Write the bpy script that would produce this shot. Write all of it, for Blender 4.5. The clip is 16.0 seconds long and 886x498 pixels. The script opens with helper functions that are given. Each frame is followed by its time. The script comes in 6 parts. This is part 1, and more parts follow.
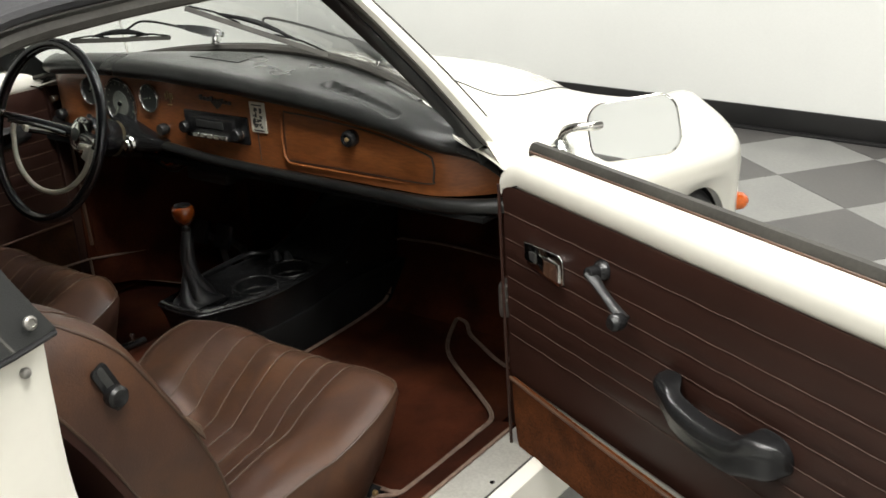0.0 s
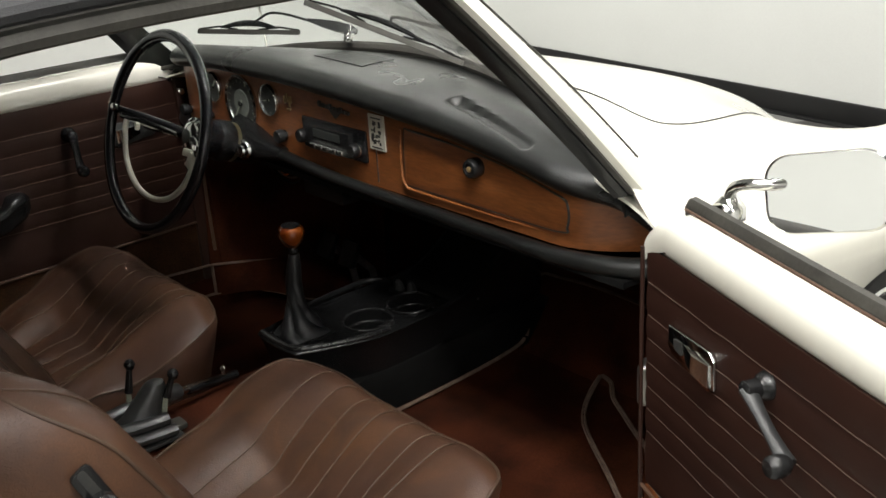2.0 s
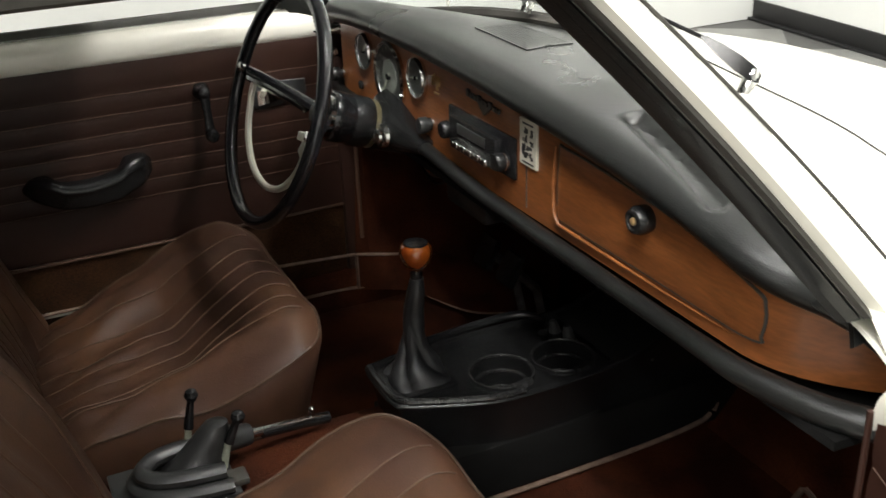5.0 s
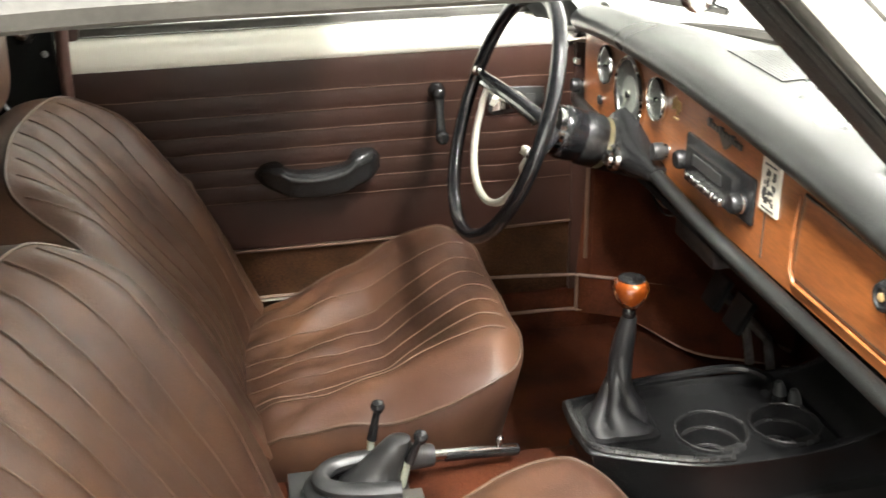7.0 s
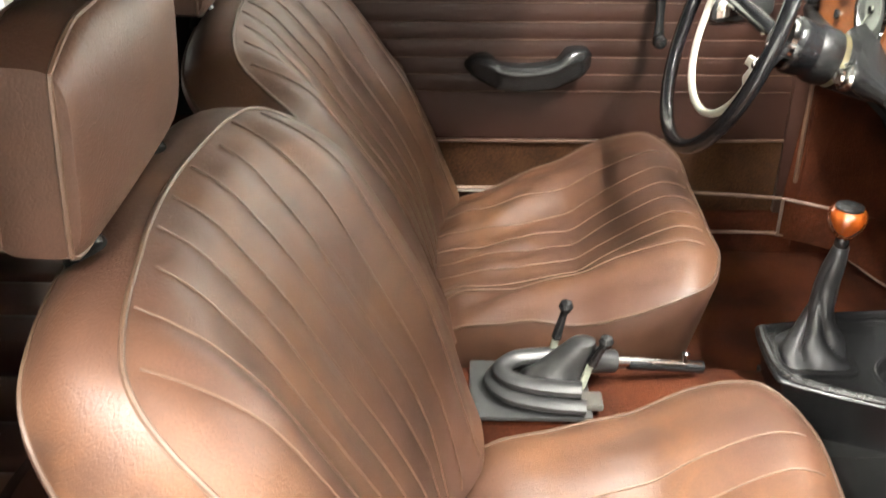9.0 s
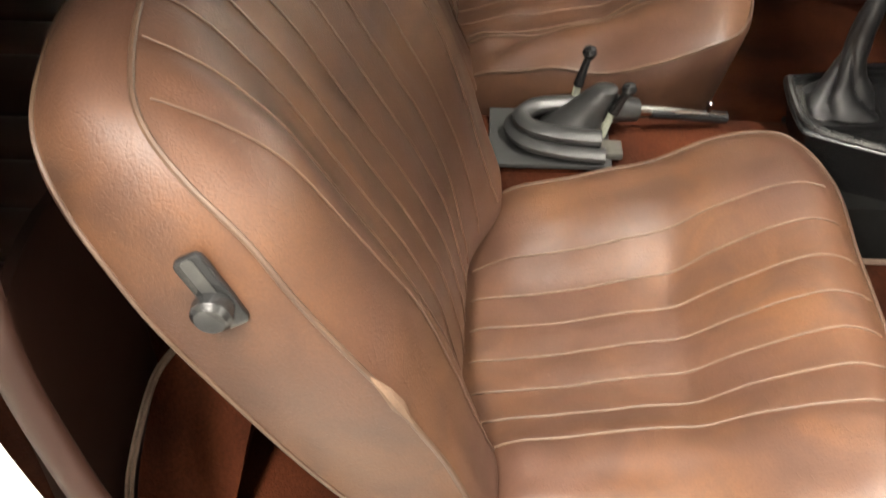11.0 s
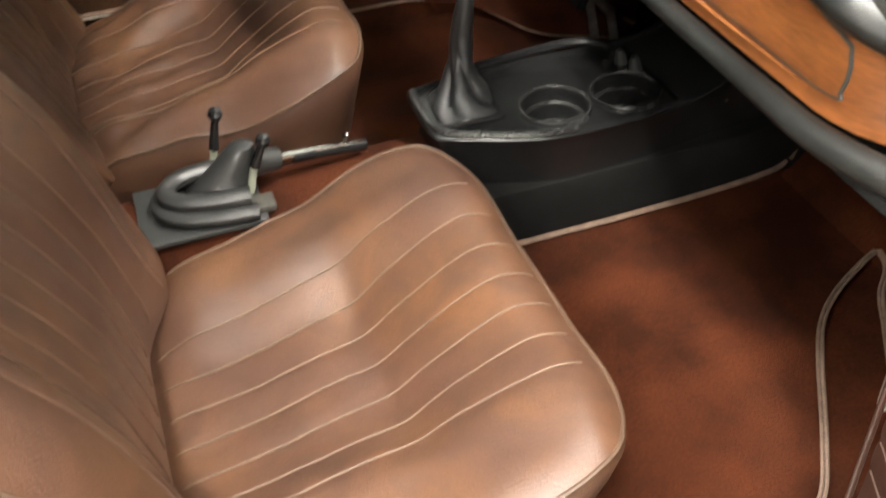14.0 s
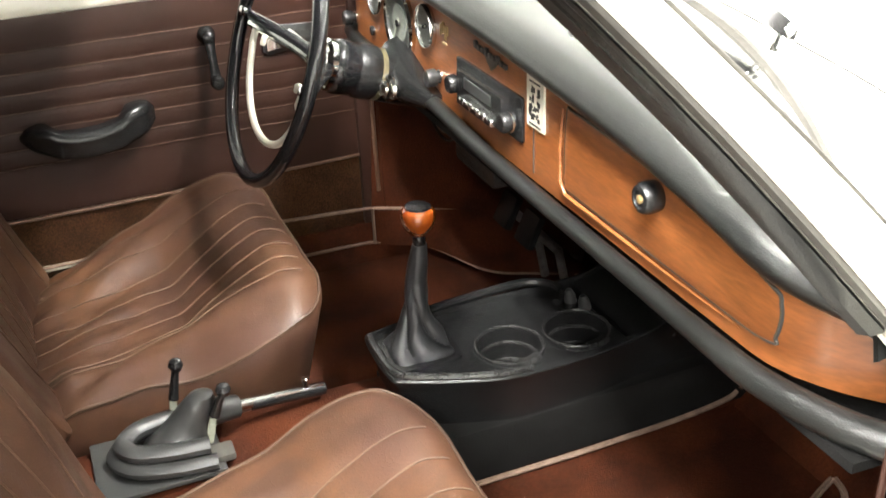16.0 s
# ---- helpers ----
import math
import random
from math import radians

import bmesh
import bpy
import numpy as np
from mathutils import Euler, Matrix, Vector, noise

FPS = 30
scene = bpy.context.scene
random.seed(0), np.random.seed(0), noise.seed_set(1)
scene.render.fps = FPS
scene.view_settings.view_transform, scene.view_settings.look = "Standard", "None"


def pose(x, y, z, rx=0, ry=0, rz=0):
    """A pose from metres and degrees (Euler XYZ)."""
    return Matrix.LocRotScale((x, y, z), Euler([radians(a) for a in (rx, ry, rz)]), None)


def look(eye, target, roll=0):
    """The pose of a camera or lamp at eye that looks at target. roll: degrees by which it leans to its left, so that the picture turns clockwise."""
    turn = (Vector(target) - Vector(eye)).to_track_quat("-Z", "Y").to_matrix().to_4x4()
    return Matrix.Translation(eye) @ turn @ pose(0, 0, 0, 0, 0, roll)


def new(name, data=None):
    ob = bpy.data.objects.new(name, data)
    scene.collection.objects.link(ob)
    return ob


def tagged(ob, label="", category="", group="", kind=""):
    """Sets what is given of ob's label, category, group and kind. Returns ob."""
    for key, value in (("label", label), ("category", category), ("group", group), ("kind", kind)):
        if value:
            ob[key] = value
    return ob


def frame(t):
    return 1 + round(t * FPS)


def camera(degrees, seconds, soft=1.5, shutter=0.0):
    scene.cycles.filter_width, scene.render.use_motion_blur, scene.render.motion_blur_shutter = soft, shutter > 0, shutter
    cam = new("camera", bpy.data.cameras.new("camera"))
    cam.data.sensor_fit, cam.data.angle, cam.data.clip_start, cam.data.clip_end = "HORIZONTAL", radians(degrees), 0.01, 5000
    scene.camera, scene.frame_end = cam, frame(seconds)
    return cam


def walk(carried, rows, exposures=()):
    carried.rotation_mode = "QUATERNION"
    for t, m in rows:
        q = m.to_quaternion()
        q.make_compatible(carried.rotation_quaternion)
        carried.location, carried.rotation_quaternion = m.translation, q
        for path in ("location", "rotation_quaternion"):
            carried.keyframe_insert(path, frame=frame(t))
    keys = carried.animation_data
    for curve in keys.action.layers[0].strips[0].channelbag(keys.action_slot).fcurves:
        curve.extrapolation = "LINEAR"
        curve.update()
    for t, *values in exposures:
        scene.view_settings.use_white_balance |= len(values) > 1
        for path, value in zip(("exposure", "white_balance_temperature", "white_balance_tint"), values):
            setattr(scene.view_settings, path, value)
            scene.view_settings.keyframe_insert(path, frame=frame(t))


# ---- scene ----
cam = camera(46.7, 16.0, shutter=0.5)
PATH = [
    (0, (1.71, -1.498, 1.316), (0.542, -0.051, 0.579), -4.2),
    (0.5, (1.679, -1.4, 1.309), (0.431, -0.018, 0.578), -4.2),
    (1, (1.646, -1.319, 1.305), (0.3, -0.03, 0.578), -4.1),
    (1.5, (1.607, -1.231, 1.293), (0.2, -0.01, 0.565), -4.1),
    (2, (1.553, -1.156, 1.29), (0.122, 0.027, 0.548), -3.9),
    (2.5, (1.507, -1.089, 1.284), (0.04, 0.045, 0.533), -3.7),
    (3, (1.451, -1.014, 1.278), (-0.045, 0.068, 0.509), -3.4),
    (5.5, (1.209, -0.717, 1.247), (-0.483, -0.044, 0.421), -2.1),
    (6, (1.18, -0.685, 1.249), (-0.551, -0.113, 0.426), -2.0),
    (6.5, (1.168, -0.677, 1.248), (-0.604, -0.238, 0.43), -1.7),
    (7, (1.163, -0.686, 1.245), (-0.635, -0.366, 0.43), -1.3),
    (7.5, (1.167, -0.703, 1.244), (-0.644, -0.469, 0.431), -0.8),
    (8, (1.164, -0.705, 1.24), (-0.648, -0.57, 0.404), -0.5),
    (8.5, (1.162, -0.708, 1.237), (-0.628, -0.673, 0.346), -0.3),
    (9, (1.158, -0.711, 1.233), (-0.586, -0.75, 0.254), -0.1),
    (9.5, (1.158, -0.711, 1.23), (-0.532, -0.8, 0.165), -0.1),
    (10, (1.156, -0.712, 1.227), (-0.457, -0.825, 0.051), 0.2),
    (12.5, (1.16, -0.675, 1.191), (-0.125, -0.616, -0.34), -1.5),
    (13, (1.157, -0.663, 1.189), (-0.158, -0.45, -0.302), -2.3),
    (13.5, (1.158, -0.655, 1.198), (-0.225, -0.306, -0.204), -2.7),
    (14, (1.159, -0.648, 1.202), (-0.295, -0.178, -0.088), -2.9),
    (14.5, (1.163, -0.646, 1.214), (-0.352, -0.089, 0.033), -3.0),
    (15, (1.166, -0.647, 1.224), (-0.402, -0.043, 0.138), -2.9),
    (15.5, (1.17, -0.648, 1.232), (-0.446, -0.019, 0.235), -2.8),
    (16, (1.17, -0.647, 1.24), (-0.477, -0.004, 0.305), -2.7),
]
EXPOSURES = [(0, -0.82, 6500, 10), (3, -0.98, 6500, 10), (5.5, 0.0, 6500, 10), (6.5, 1.15, 6550, 10), (7, 1.6, 6600, 10), (8, 2.18, 6650, 10), (9, 2.15, 6700, 10), (10, 1.7, 6950, 11), (12.5, 1.18, 7150, 12), (14, 1.3, 6900, 10), (15, 1.42, 6750, 10), (16, 1.65, 6600, 10)]
walk(cam, [(t, look(e, g, r)) for t, e, g, r in PATH], EXPOSURES)

# showroom tubes and unseen fill lamps hang by the ceiling; the walls give the rest
world = bpy.data.worlds.new("world")
scene.world = world
world.use_nodes = True
world.node_tree.nodes["Background"].inputs[0].default_value = (0.95, 0.97, 1.0, 1)
world.node_tree.nodes["Background"].inputs[1].default_value = 0.05


def tube_or_fill(x, y, power, tilt=0, sx=1.2, sy=0.22, z=3.02):
    data = bpy.data.lights.new("tube_or_fill", "AREA")
    data.shape, data.size, data.size_y, data.energy = "RECTANGLE", sx, sy, power
    data.color = (1.0, 0.98, 0.94)
    ob = new("tube_or_fill", data)
    ob.matrix_basis = pose(x, y, z, tilt)
    return ob


# tubes 1 and 3 follow cast shadows; the others are unseen fill across the hall
for x, y, power in ((0.85, 0.45, 84), (2.1, -1.15, 115), (0.85, -0.83, 68), (0.85, -2.11, 80), (2.1, -2.4, 40), (1.6, -3.4, 62), (4.2, -2.0, 70)):
    tube_or_fill(x, y, power)
# three unseen fills turned to the front wall to brighten it
for x, y, power in ((3.8, 1.6, 95), (1.6, 1.9, 60), (-2.0, 1.6, 130)):
    tube_or_fill(x, y, power, 45)


# ---- materials ----
def mat(name, c1, c2=None, rough=0.5, metal=0.0, scale=6.0, fine=250.0, bump=0.0, bump_scale=None,
        coat=0.0, stretch=(1, 1, 1), spread=0.35, grain=None, grain_amount=0.5, sheen=0.0, rough_var=0.08, spec=0.5):
    """Two-scale colour, uneven gloss and fine relief on a principled surface."""
    m = bpy.data.materials.new(name)
    m.use_nodes = True
    t = m.node_tree
    b = t.nodes["Principled BSDF"]
    b.inputs["Metallic"].default_value = metal
    b.inputs["Coat Weight"].default_value = coat
    b.inputs["Coat Roughness"].default_value = 0.06
    b.inputs["Sheen Weight"].default_value = sheen
    b.inputs["Specular IOR Level"].default_value = spec
    co = t.nodes.new("ShaderNodeTexCoord")
    mp = t.nodes.new("ShaderNodeMapping")
    mp.inputs["Scale"].default_value = stretch
    t.links.new(co.outputs["Object"], mp.inputs["Vector"])

    def noise_node(s, detail=4.0):
        n = t.nodes.new("ShaderNodeTexNoise")
        n.inputs["Scale"].default_value = s
        n.inputs["Detail"].default_value = detail
        t.links.new(mp.outputs["Vector"], n.inputs["Vector"])
        return n
    big, small = noise_node(scale), noise_node(fine, 2.0)
    c2 = c2 or tuple(v * 0.8 for v in c1)
    ramp = t.nodes.new("ShaderNodeValToRGB")
    ramp.color_ramp.elements[0].position, ramp.color_ramp.elements[1].position = 0.5 - spread / 2, 0.5 + spread / 2
    ramp.color_ramp.elements[0].color, ramp.color_ramp.elements[1].color = (*c2, 1), (*c1, 1)
    t.links.new(big.outputs["Fac"], ramp.inputs["Fac"])
    mix = t.nodes.new("ShaderNodeMix")
    mix.data_type, mix.blend_type = "RGBA", "MULTIPLY"
    mix.inputs[0].default_value = grain_amount
    ramp2 = t.nodes.new("ShaderNodeValToRGB")
    g = grain or 0.6
    ramp2.color_ramp.elements[0].position, ramp2.color_ramp.elements[1].position = 0.35, 0.65
    ramp2.color_ramp.elements[0].color, ramp2.color_ramp.elements[1].color = (g, g, g, 1), (1, 1, 1, 1)
    t.links.new(small.outputs["Fac"], ramp2.inputs["Fac"])
    t.links.new(ramp.outputs["Color"], mix.inputs[6])
    t.links.new(ramp2.outputs["Color"], mix.inputs[7])
    t.links.new(mix.outputs[2], b.inputs["Base Color"])
    mr = t.nodes.new("ShaderNodeMapRange")
    mr.inputs["To Min"].default_value, mr.inputs["To Max"].default_value = max(0.02, rough - rough_var), min(1, rough + rough_var)
    t.links.new(big.outputs["Fac"], mr.inputs["Value"])
    t.links.new(mr.outputs["Result"], b.inputs["Roughness"])
    if bump:
        bn = t.nodes.new("ShaderNodeBump")
        bn.inputs["Strength"].default_value = bump
        bn.inputs["Distance"].default_value = 0.002
        src = noise_node(bump_scale, 3.0) if bump_scale else small
        t.links.new(src.outputs["Fac"], bn.inputs["Height"])
        t.links.new(bn.outputs["Normal"], b.inputs["Normal"])
    return m


def glass(name, tint=(0.96, 0.98, 0.97)):
    m = bpy.data.materials.new(name)
    m.use_nodes = True
    b = m.node_tree.nodes["Principled BSDF"]
    b.inputs["Base Color"].default_value = (*tint, 1)
    b.inputs["Roughness"].default_value = 0.01
    b.inputs["Transmission Weight"].default_value = 1.0
    b.inputs["IOR"].default_value = 1.1
    return m


LEATHER = mat("brown_vinyl", (0.090, 0.0385, 0.0165), (0.060, 0.0283, 0.0185), 0.49, scale=5, fine=420, bump=0.2, grain=0.66, spread=0.30, rough_var=0.12, spec=0.42)


def worn(m, dull, amount, crease):
    """Smudges of a duller tone and shallow creases laid over a material made by mat()."""
    t = m.node_tree
    b = t.nodes["Principled BSDF"]
    src = b.inputs["Base Color"].links[0].from_socket
    co = t.nodes["Texture Coordinate"]
    n = t.nodes.new("ShaderNodeTexNoise")
    n.inputs["Scale"].default_value, n.inputs["Detail"].default_value, n.inputs["Distortion"].default_value = 13, 6, 0.8
    t.links.new(co.outputs["Object"], n.inputs["Vector"])
    r = t.nodes.new("ShaderNodeMapRange")
    r.inputs["From Min"].default_value, r.inputs["From Max"].default_value = 0.42, 0.68
    r.inputs["To Max"].default_value = amount
    t.links.new(n.outputs["Fac"], r.inputs["Value"])
    x = t.nodes.new("ShaderNodeMix")
    x.data_type = "RGBA"
    t.links.new(r.outputs["Result"], x.inputs[0])
    t.links.new(src, x.inputs[6])
    x.inputs[7].default_value = (*dull, 1)
    t.links.new(x.outputs[2], b.inputs["Base Color"])
    v = t.nodes.new("ShaderNodeTexVoronoi")
    v.feature = "DISTANCE_TO_EDGE"
    v.inputs["Scale"].default_value = 46
    warp = t.nodes.new("ShaderNodeVectorMath")
    warp.operation = "MULTIPLY_ADD"
    t.links.new(n.outputs["Color"], warp.inputs[0])
    warp.inputs[1].default_value = (0.10, 0.10, 0.10)
    t.links.new(co.outputs["Object"], warp.inputs[2])
    t.links.new(warp.outputs["Vector"], v.inputs["Vector"])
    c = t.nodes.new("ShaderNodeMapRange")
    c.inputs["From Max"].default_value = 0.05
    t.links.new(v.outputs["Distance"], c.inputs["Value"])
    bn = t.nodes.new("ShaderNodeBump")
    bn.inputs["Strength"].default_value, bn.inputs["Distance"].default_value = crease, 0.001
    t.links.new(c.outputs["Result"], bn.inputs["Height"])
    t.links.new(b.inputs["Normal"].links[0].from_socket, bn.inputs["Normal"])
    t.links.new(bn.outputs["Normal"], b.inputs["Normal"])


worn(LEATHER, (0.044, 0.0200, 0.0118), 0.85, 0.14)
PANEL = mat("door_vinyl", (0.029, 0.0108, 0.0068), (0.021, 0.0080, 0.0052), 0.45, scale=5, fine=800, bump=0.12, grain=0.8, spec=0.35)
DARKVINYL = mat("dark_brown_vinyl", (0.092, 0.040, 0.029), (0.066, 0.028, 0.021), 0.45, scale=6, fine=700, bump=0.1, grain=0.8)
SEAM = mat("tan_stitching", (0.112, 0.067, 0.040), (0.072, 0.040, 0.024), 0.6, scale=40, fine=500, grain=0.6, bump=0.2)
EDGING = mat("worn_piping", (0.078, 0.045, 0.027), (0.052, 0.028, 0.017), 0.5, scale=14, fine=600, grain=0.7)
DOORSEAM = mat("brown_stitching", (0.058, 0.029, 0.019), (0.040, 0.019, 0.012), 0.6, scale=40, fine=500, grain=0.6, bump=0.2)
PIPING = mat("piping", (0.092, 0.050, 0.030), (0.060, 0.031, 0.019), 0.45, scale=20, fine=600, grain=0.7)
CARPET = mat("rust_carpet", (0.062, 0.0160, 0.0064), (0.023, 0.0060, 0.0025), 0.95, scale=8, fine=240, bump=0.8, bump_scale=380, grain=0.55, grain_amount=0.6, sheen=0.0, spread=0.30, spec=0.08)
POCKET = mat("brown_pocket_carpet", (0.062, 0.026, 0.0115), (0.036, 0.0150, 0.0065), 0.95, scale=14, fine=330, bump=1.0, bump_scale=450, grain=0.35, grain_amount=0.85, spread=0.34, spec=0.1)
# brighter copy of the pocket carpet: light on the open door, in colour
LITPOCKET = mat("lit_pocket_carpet", (0.150, 0.047, 0.0140), (0.080, 0.024, 0.0075), 0.95, scale=18, fine=330, bump=1.0, bump_scale=450, grain=0.35, grain_amount=0.85, spread=0.34, spec=0.1)
BINDING = mat("carpet_binding", (0.195, 0.130, 0.094), (0.12, 0.077, 0.056), 0.8, scale=60, fine=500, bump=0.4, grain=0.6)
WOOD = mat("walnut_veneer", (0.27, 0.092, 0.026), (0.165, 0.052, 0.015), 0.36, scale=3.6, fine=30, stretch=(1.6, 3, 9), grain=0.68, grain_amount=0.8, coat=0.25, spread=0.5, bump=0.04)
BLACKPAD = mat("black_padded_vinyl", (0.0135, 0.0142, 0.0134), (0.009, 0.0094, 0.009), 0.30, scale=8, fine=600, bump=0.2, grain=0.7, spec=0.36)
BLACKPLASTIC = mat("black_plastic", (0.014, 0.0143, 0.0145), (0.0085, 0.0085, 0.0088), 0.24, scale=10, fine=500, bump=0.12, grain=0.7)
GREYPLASTIC = mat("faded_black_plastic", (0.036, 0.037, 0.036), (0.020, 0.021, 0.021), 0.35, scale=14, fine=400, bump=0.1, grain=0.7)
IRON = mat("dark_painted_iron", (0.014, 0.015, 0.016), (0.008, 0.008, 0.009), 0.62, scale=30, fine=300, bump=0.2, grain=0.6, spec=0.25)
BLACKCARPET = mat("black_felt", (0.0085, 0.0082, 0.008), (0.005, 0.005, 0.0047), 0.95, scale=20, fine=500, bump=0.5, grain=0.5, spec=0.15)
RUBBER = mat("weathered_rubber", (0.055, 0.052, 0.044), (0.028, 0.026, 0.022), 0.6, scale=12, fine=200, bump=0.2, grain=0.6)
TOPCLOTH = mat("black_top_cloth", (0.028, 0.028, 0.03), (0.018, 0.018, 0.02), 0.75, scale=8, fine=700, bump=0.4, grain=0.6)
PAINT = mat("cream_white_paint", (0.80, 0.785, 0.70), (0.77, 0.75, 0.66), 0.22, scale=3, fine=60, grain=0.97, coat=0.5, rough_var=0.04)
CHROME = mat("chrome", (0.80, 0.80, 0.78), (0.68, 0.68, 0.66), 0.10, 1.0, scale=20, fine=200, grain=0.9, rough_var=0.05)
STEEL = mat("worn_steel", (0.42, 0.41, 0.38), (0.22, 0.21, 0.19), 0.38, 0.9, scale=30, fine=200, grain=0.6, bump=0.1)
ALUMINIUM = mat("sill_aluminium", (0.62, 0.61, 0.55), (0.46, 0.45, 0.40), 0.40, 0.35, scale=9, fine=180, grain=0.75, bump=0.1)
AMBER = mat("amber_wood_knob", (0.20, 0.045, 0.006), (0.11, 0.020, 0.003), 0.12, scale=40, fine=90, stretch=(1, 1, 0.3), grain=0.6, coat=1.0)
WHITEPLASTIC = mat("ivory_plastic", (0.72, 0.70, 0.60), (0.62, 0.60, 0.50), 0.3, scale=20, fine=200, grain=0.9)
DIAL = mat("dial_face", (0.030, 0.033, 0.030), (0.020, 0.022, 0.020), 0.35, scale=30, fine=200, grain=0.9)
DIALGREY = mat("dial_centre", (0.16, 0.17, 0.15), (0.12, 0.13, 0.11), 0.4, scale=30, fine=200, grain=0.9)
DIALMARK = mat("dial_marks", (0.34, 0.36, 0.29), (0.26, 0.28, 0.22), 0.5, scale=30, fine=200)
PAPER = mat("sticker_paper", (0.66, 0.64, 0.55), (0.58, 0.56, 0.47), 0.5, scale=25, fine=300, grain=0.9)
INK = mat("ink", (0.05, 0.05, 0.045), (0.03, 0.03, 0.03), 0.5, scale=50, fine=300)
AGED = mat("aged_tape", (0.115, 0.095, 0.045), (0.05, 0.042, 0.022), 0.5, scale=60, fine=300, grain=0.6)
GOLD = mat("faded_gilt", (0.42, 0.30, 0.14), (0.30, 0.20, 0.09), 0.4, 0.5, scale=40, fine=300)
BOUNCETOP = mat("bounce_grey_ceiling", (0.34, 0.34, 0.33), (0.28, 0.28, 0.27), 0.8, scale=0.8, fine=60, grain=0.9, bump=0.05)
BOUNCEGREY = mat("bounce_grey_wall", (0.64, 0.64, 0.62), (0.59, 0.59, 0.57), 0.7, scale=1.5, fine=120, grain=0.96, bump=0.05)
WALLPAINT = mat("white_wall_paint", (0.80, 0.81, 0.78), (0.77, 0.78, 0.75), 0.7, scale=1.5, fine=120, grain=0.96, bump=0.05)
BASEBLACK = mat("black_baseboard", (0.010, 0.0095, 0.0095), (0.006, 0.006, 0.006), 0.5, scale=5, fine=80, grain=0.8)
TILELIGHT = mat("grey_tile", (0.27, 0.27, 0.255), (0.22, 0.22, 0.21), 0.33, scale=5, fine=90, grain=0.75, rough_var=0.1)
TILEDARK = mat("dark_tile", (0.105, 0.10, 0.095), (0.075, 0.072, 0.07), 0.33, scale=5, fine=90, grain=0.7, rough_var=0.1)
SCREED = mat("floor_screed", (0.12, 0.12, 0.115), (0.09, 0.09, 0.085), 0.6, scale=3, fine=90)
LINING = mat("headlining", (0.052, 0.049, 0.044), (0.036, 0.034, 0.030), 0.8, scale=6, fine=500, bump=0.3, grain=0.8)
TYRE = mat("tyre_rubber", (0.025, 0.025, 0.025), (0.018, 0.018, 0.018), 0.8, scale=10, fine=150, bump=0.2)
ORANGE = mat("indicator_lens", (0.75, 0.16, 0.02), (0.6, 0.1, 0.01), 0.15, scale=30, fine=200, coat=0.5)
GLASS = glass("windscreen_glass")
MIRROR = mat("mirror_silver", (0.90, 0.91, 0.90), (0.88, 0.89, 0.88), 0.02, 1.0, scale=2, fine=50, grain=0.99, rough_var=0.01)


# ---- mesh makers ----
def part(name, bm, material, parent=None, label="", smooth=True):
    """One mesh object, under a thing or under a part; its mesh is given in the thing's own coordinates."""
    bmesh.ops.recalc_face_normals(bm, faces=bm.faces)
    me = bpy.data.meshes.new(name)
    bm.to_mesh(me)
    bm.free()
    me.materials.append(material)
    if smooth:
        me.shade_smooth()
        me.set_sharp_from_angle(angle=radians(38))
    ob = new(name, me)
    if parent is not None:
        ob.parent = parent
        up, inv = parent, Matrix()
        while up is not None:
            if up.data is None:
                inv = up.matrix_basis.inverted() if up.get("worldly") else Matrix()
            up = up.parent
        if parent.data is None:
            ob.matrix_parent_inverse = inv
    if label:
        ob["label"] = label
    return ob


def thing(name, label, category, base=None, group="", kind=""):
    """An Empty that carries a thing's parts. base: its foot in the world, where the parts are given in world metres."""
    ob = new(name)
    ob.empty_display_size = 0.05
    if base is not None:
        ob.matrix_basis = Matrix.Translation(base)
        ob["worldly"] = 1
    return tagged(ob, label, category, group, kind)


def V(*a):
    return Vector(a)


def loft(rings, closed=True, caps=True):
    bm = bmesh.new()
    vs = [[bm.verts.new(p) for p in r] for r in rings]
    n = len(rings[0])
    for a, b in zip(vs, vs[1:]):
        for i in range(n if closed else n - 1):
            j = (i + 1) % n
            bm.faces.new((a[i], a[j], b[j], b[i]))
    if caps and closed:
        bm.faces.new(list(reversed(vs[0])))
        bm.faces.new(vs[-1])
    return bm


def join(*bms):
    out = bms[0]
    for b in bms[1:]:
        me = bpy.data.meshes.new("tmp")
        b.to_mesh(me)
        out.from_mesh(me)
        b.free()
        bpy.data.meshes.remove(me)
    return out


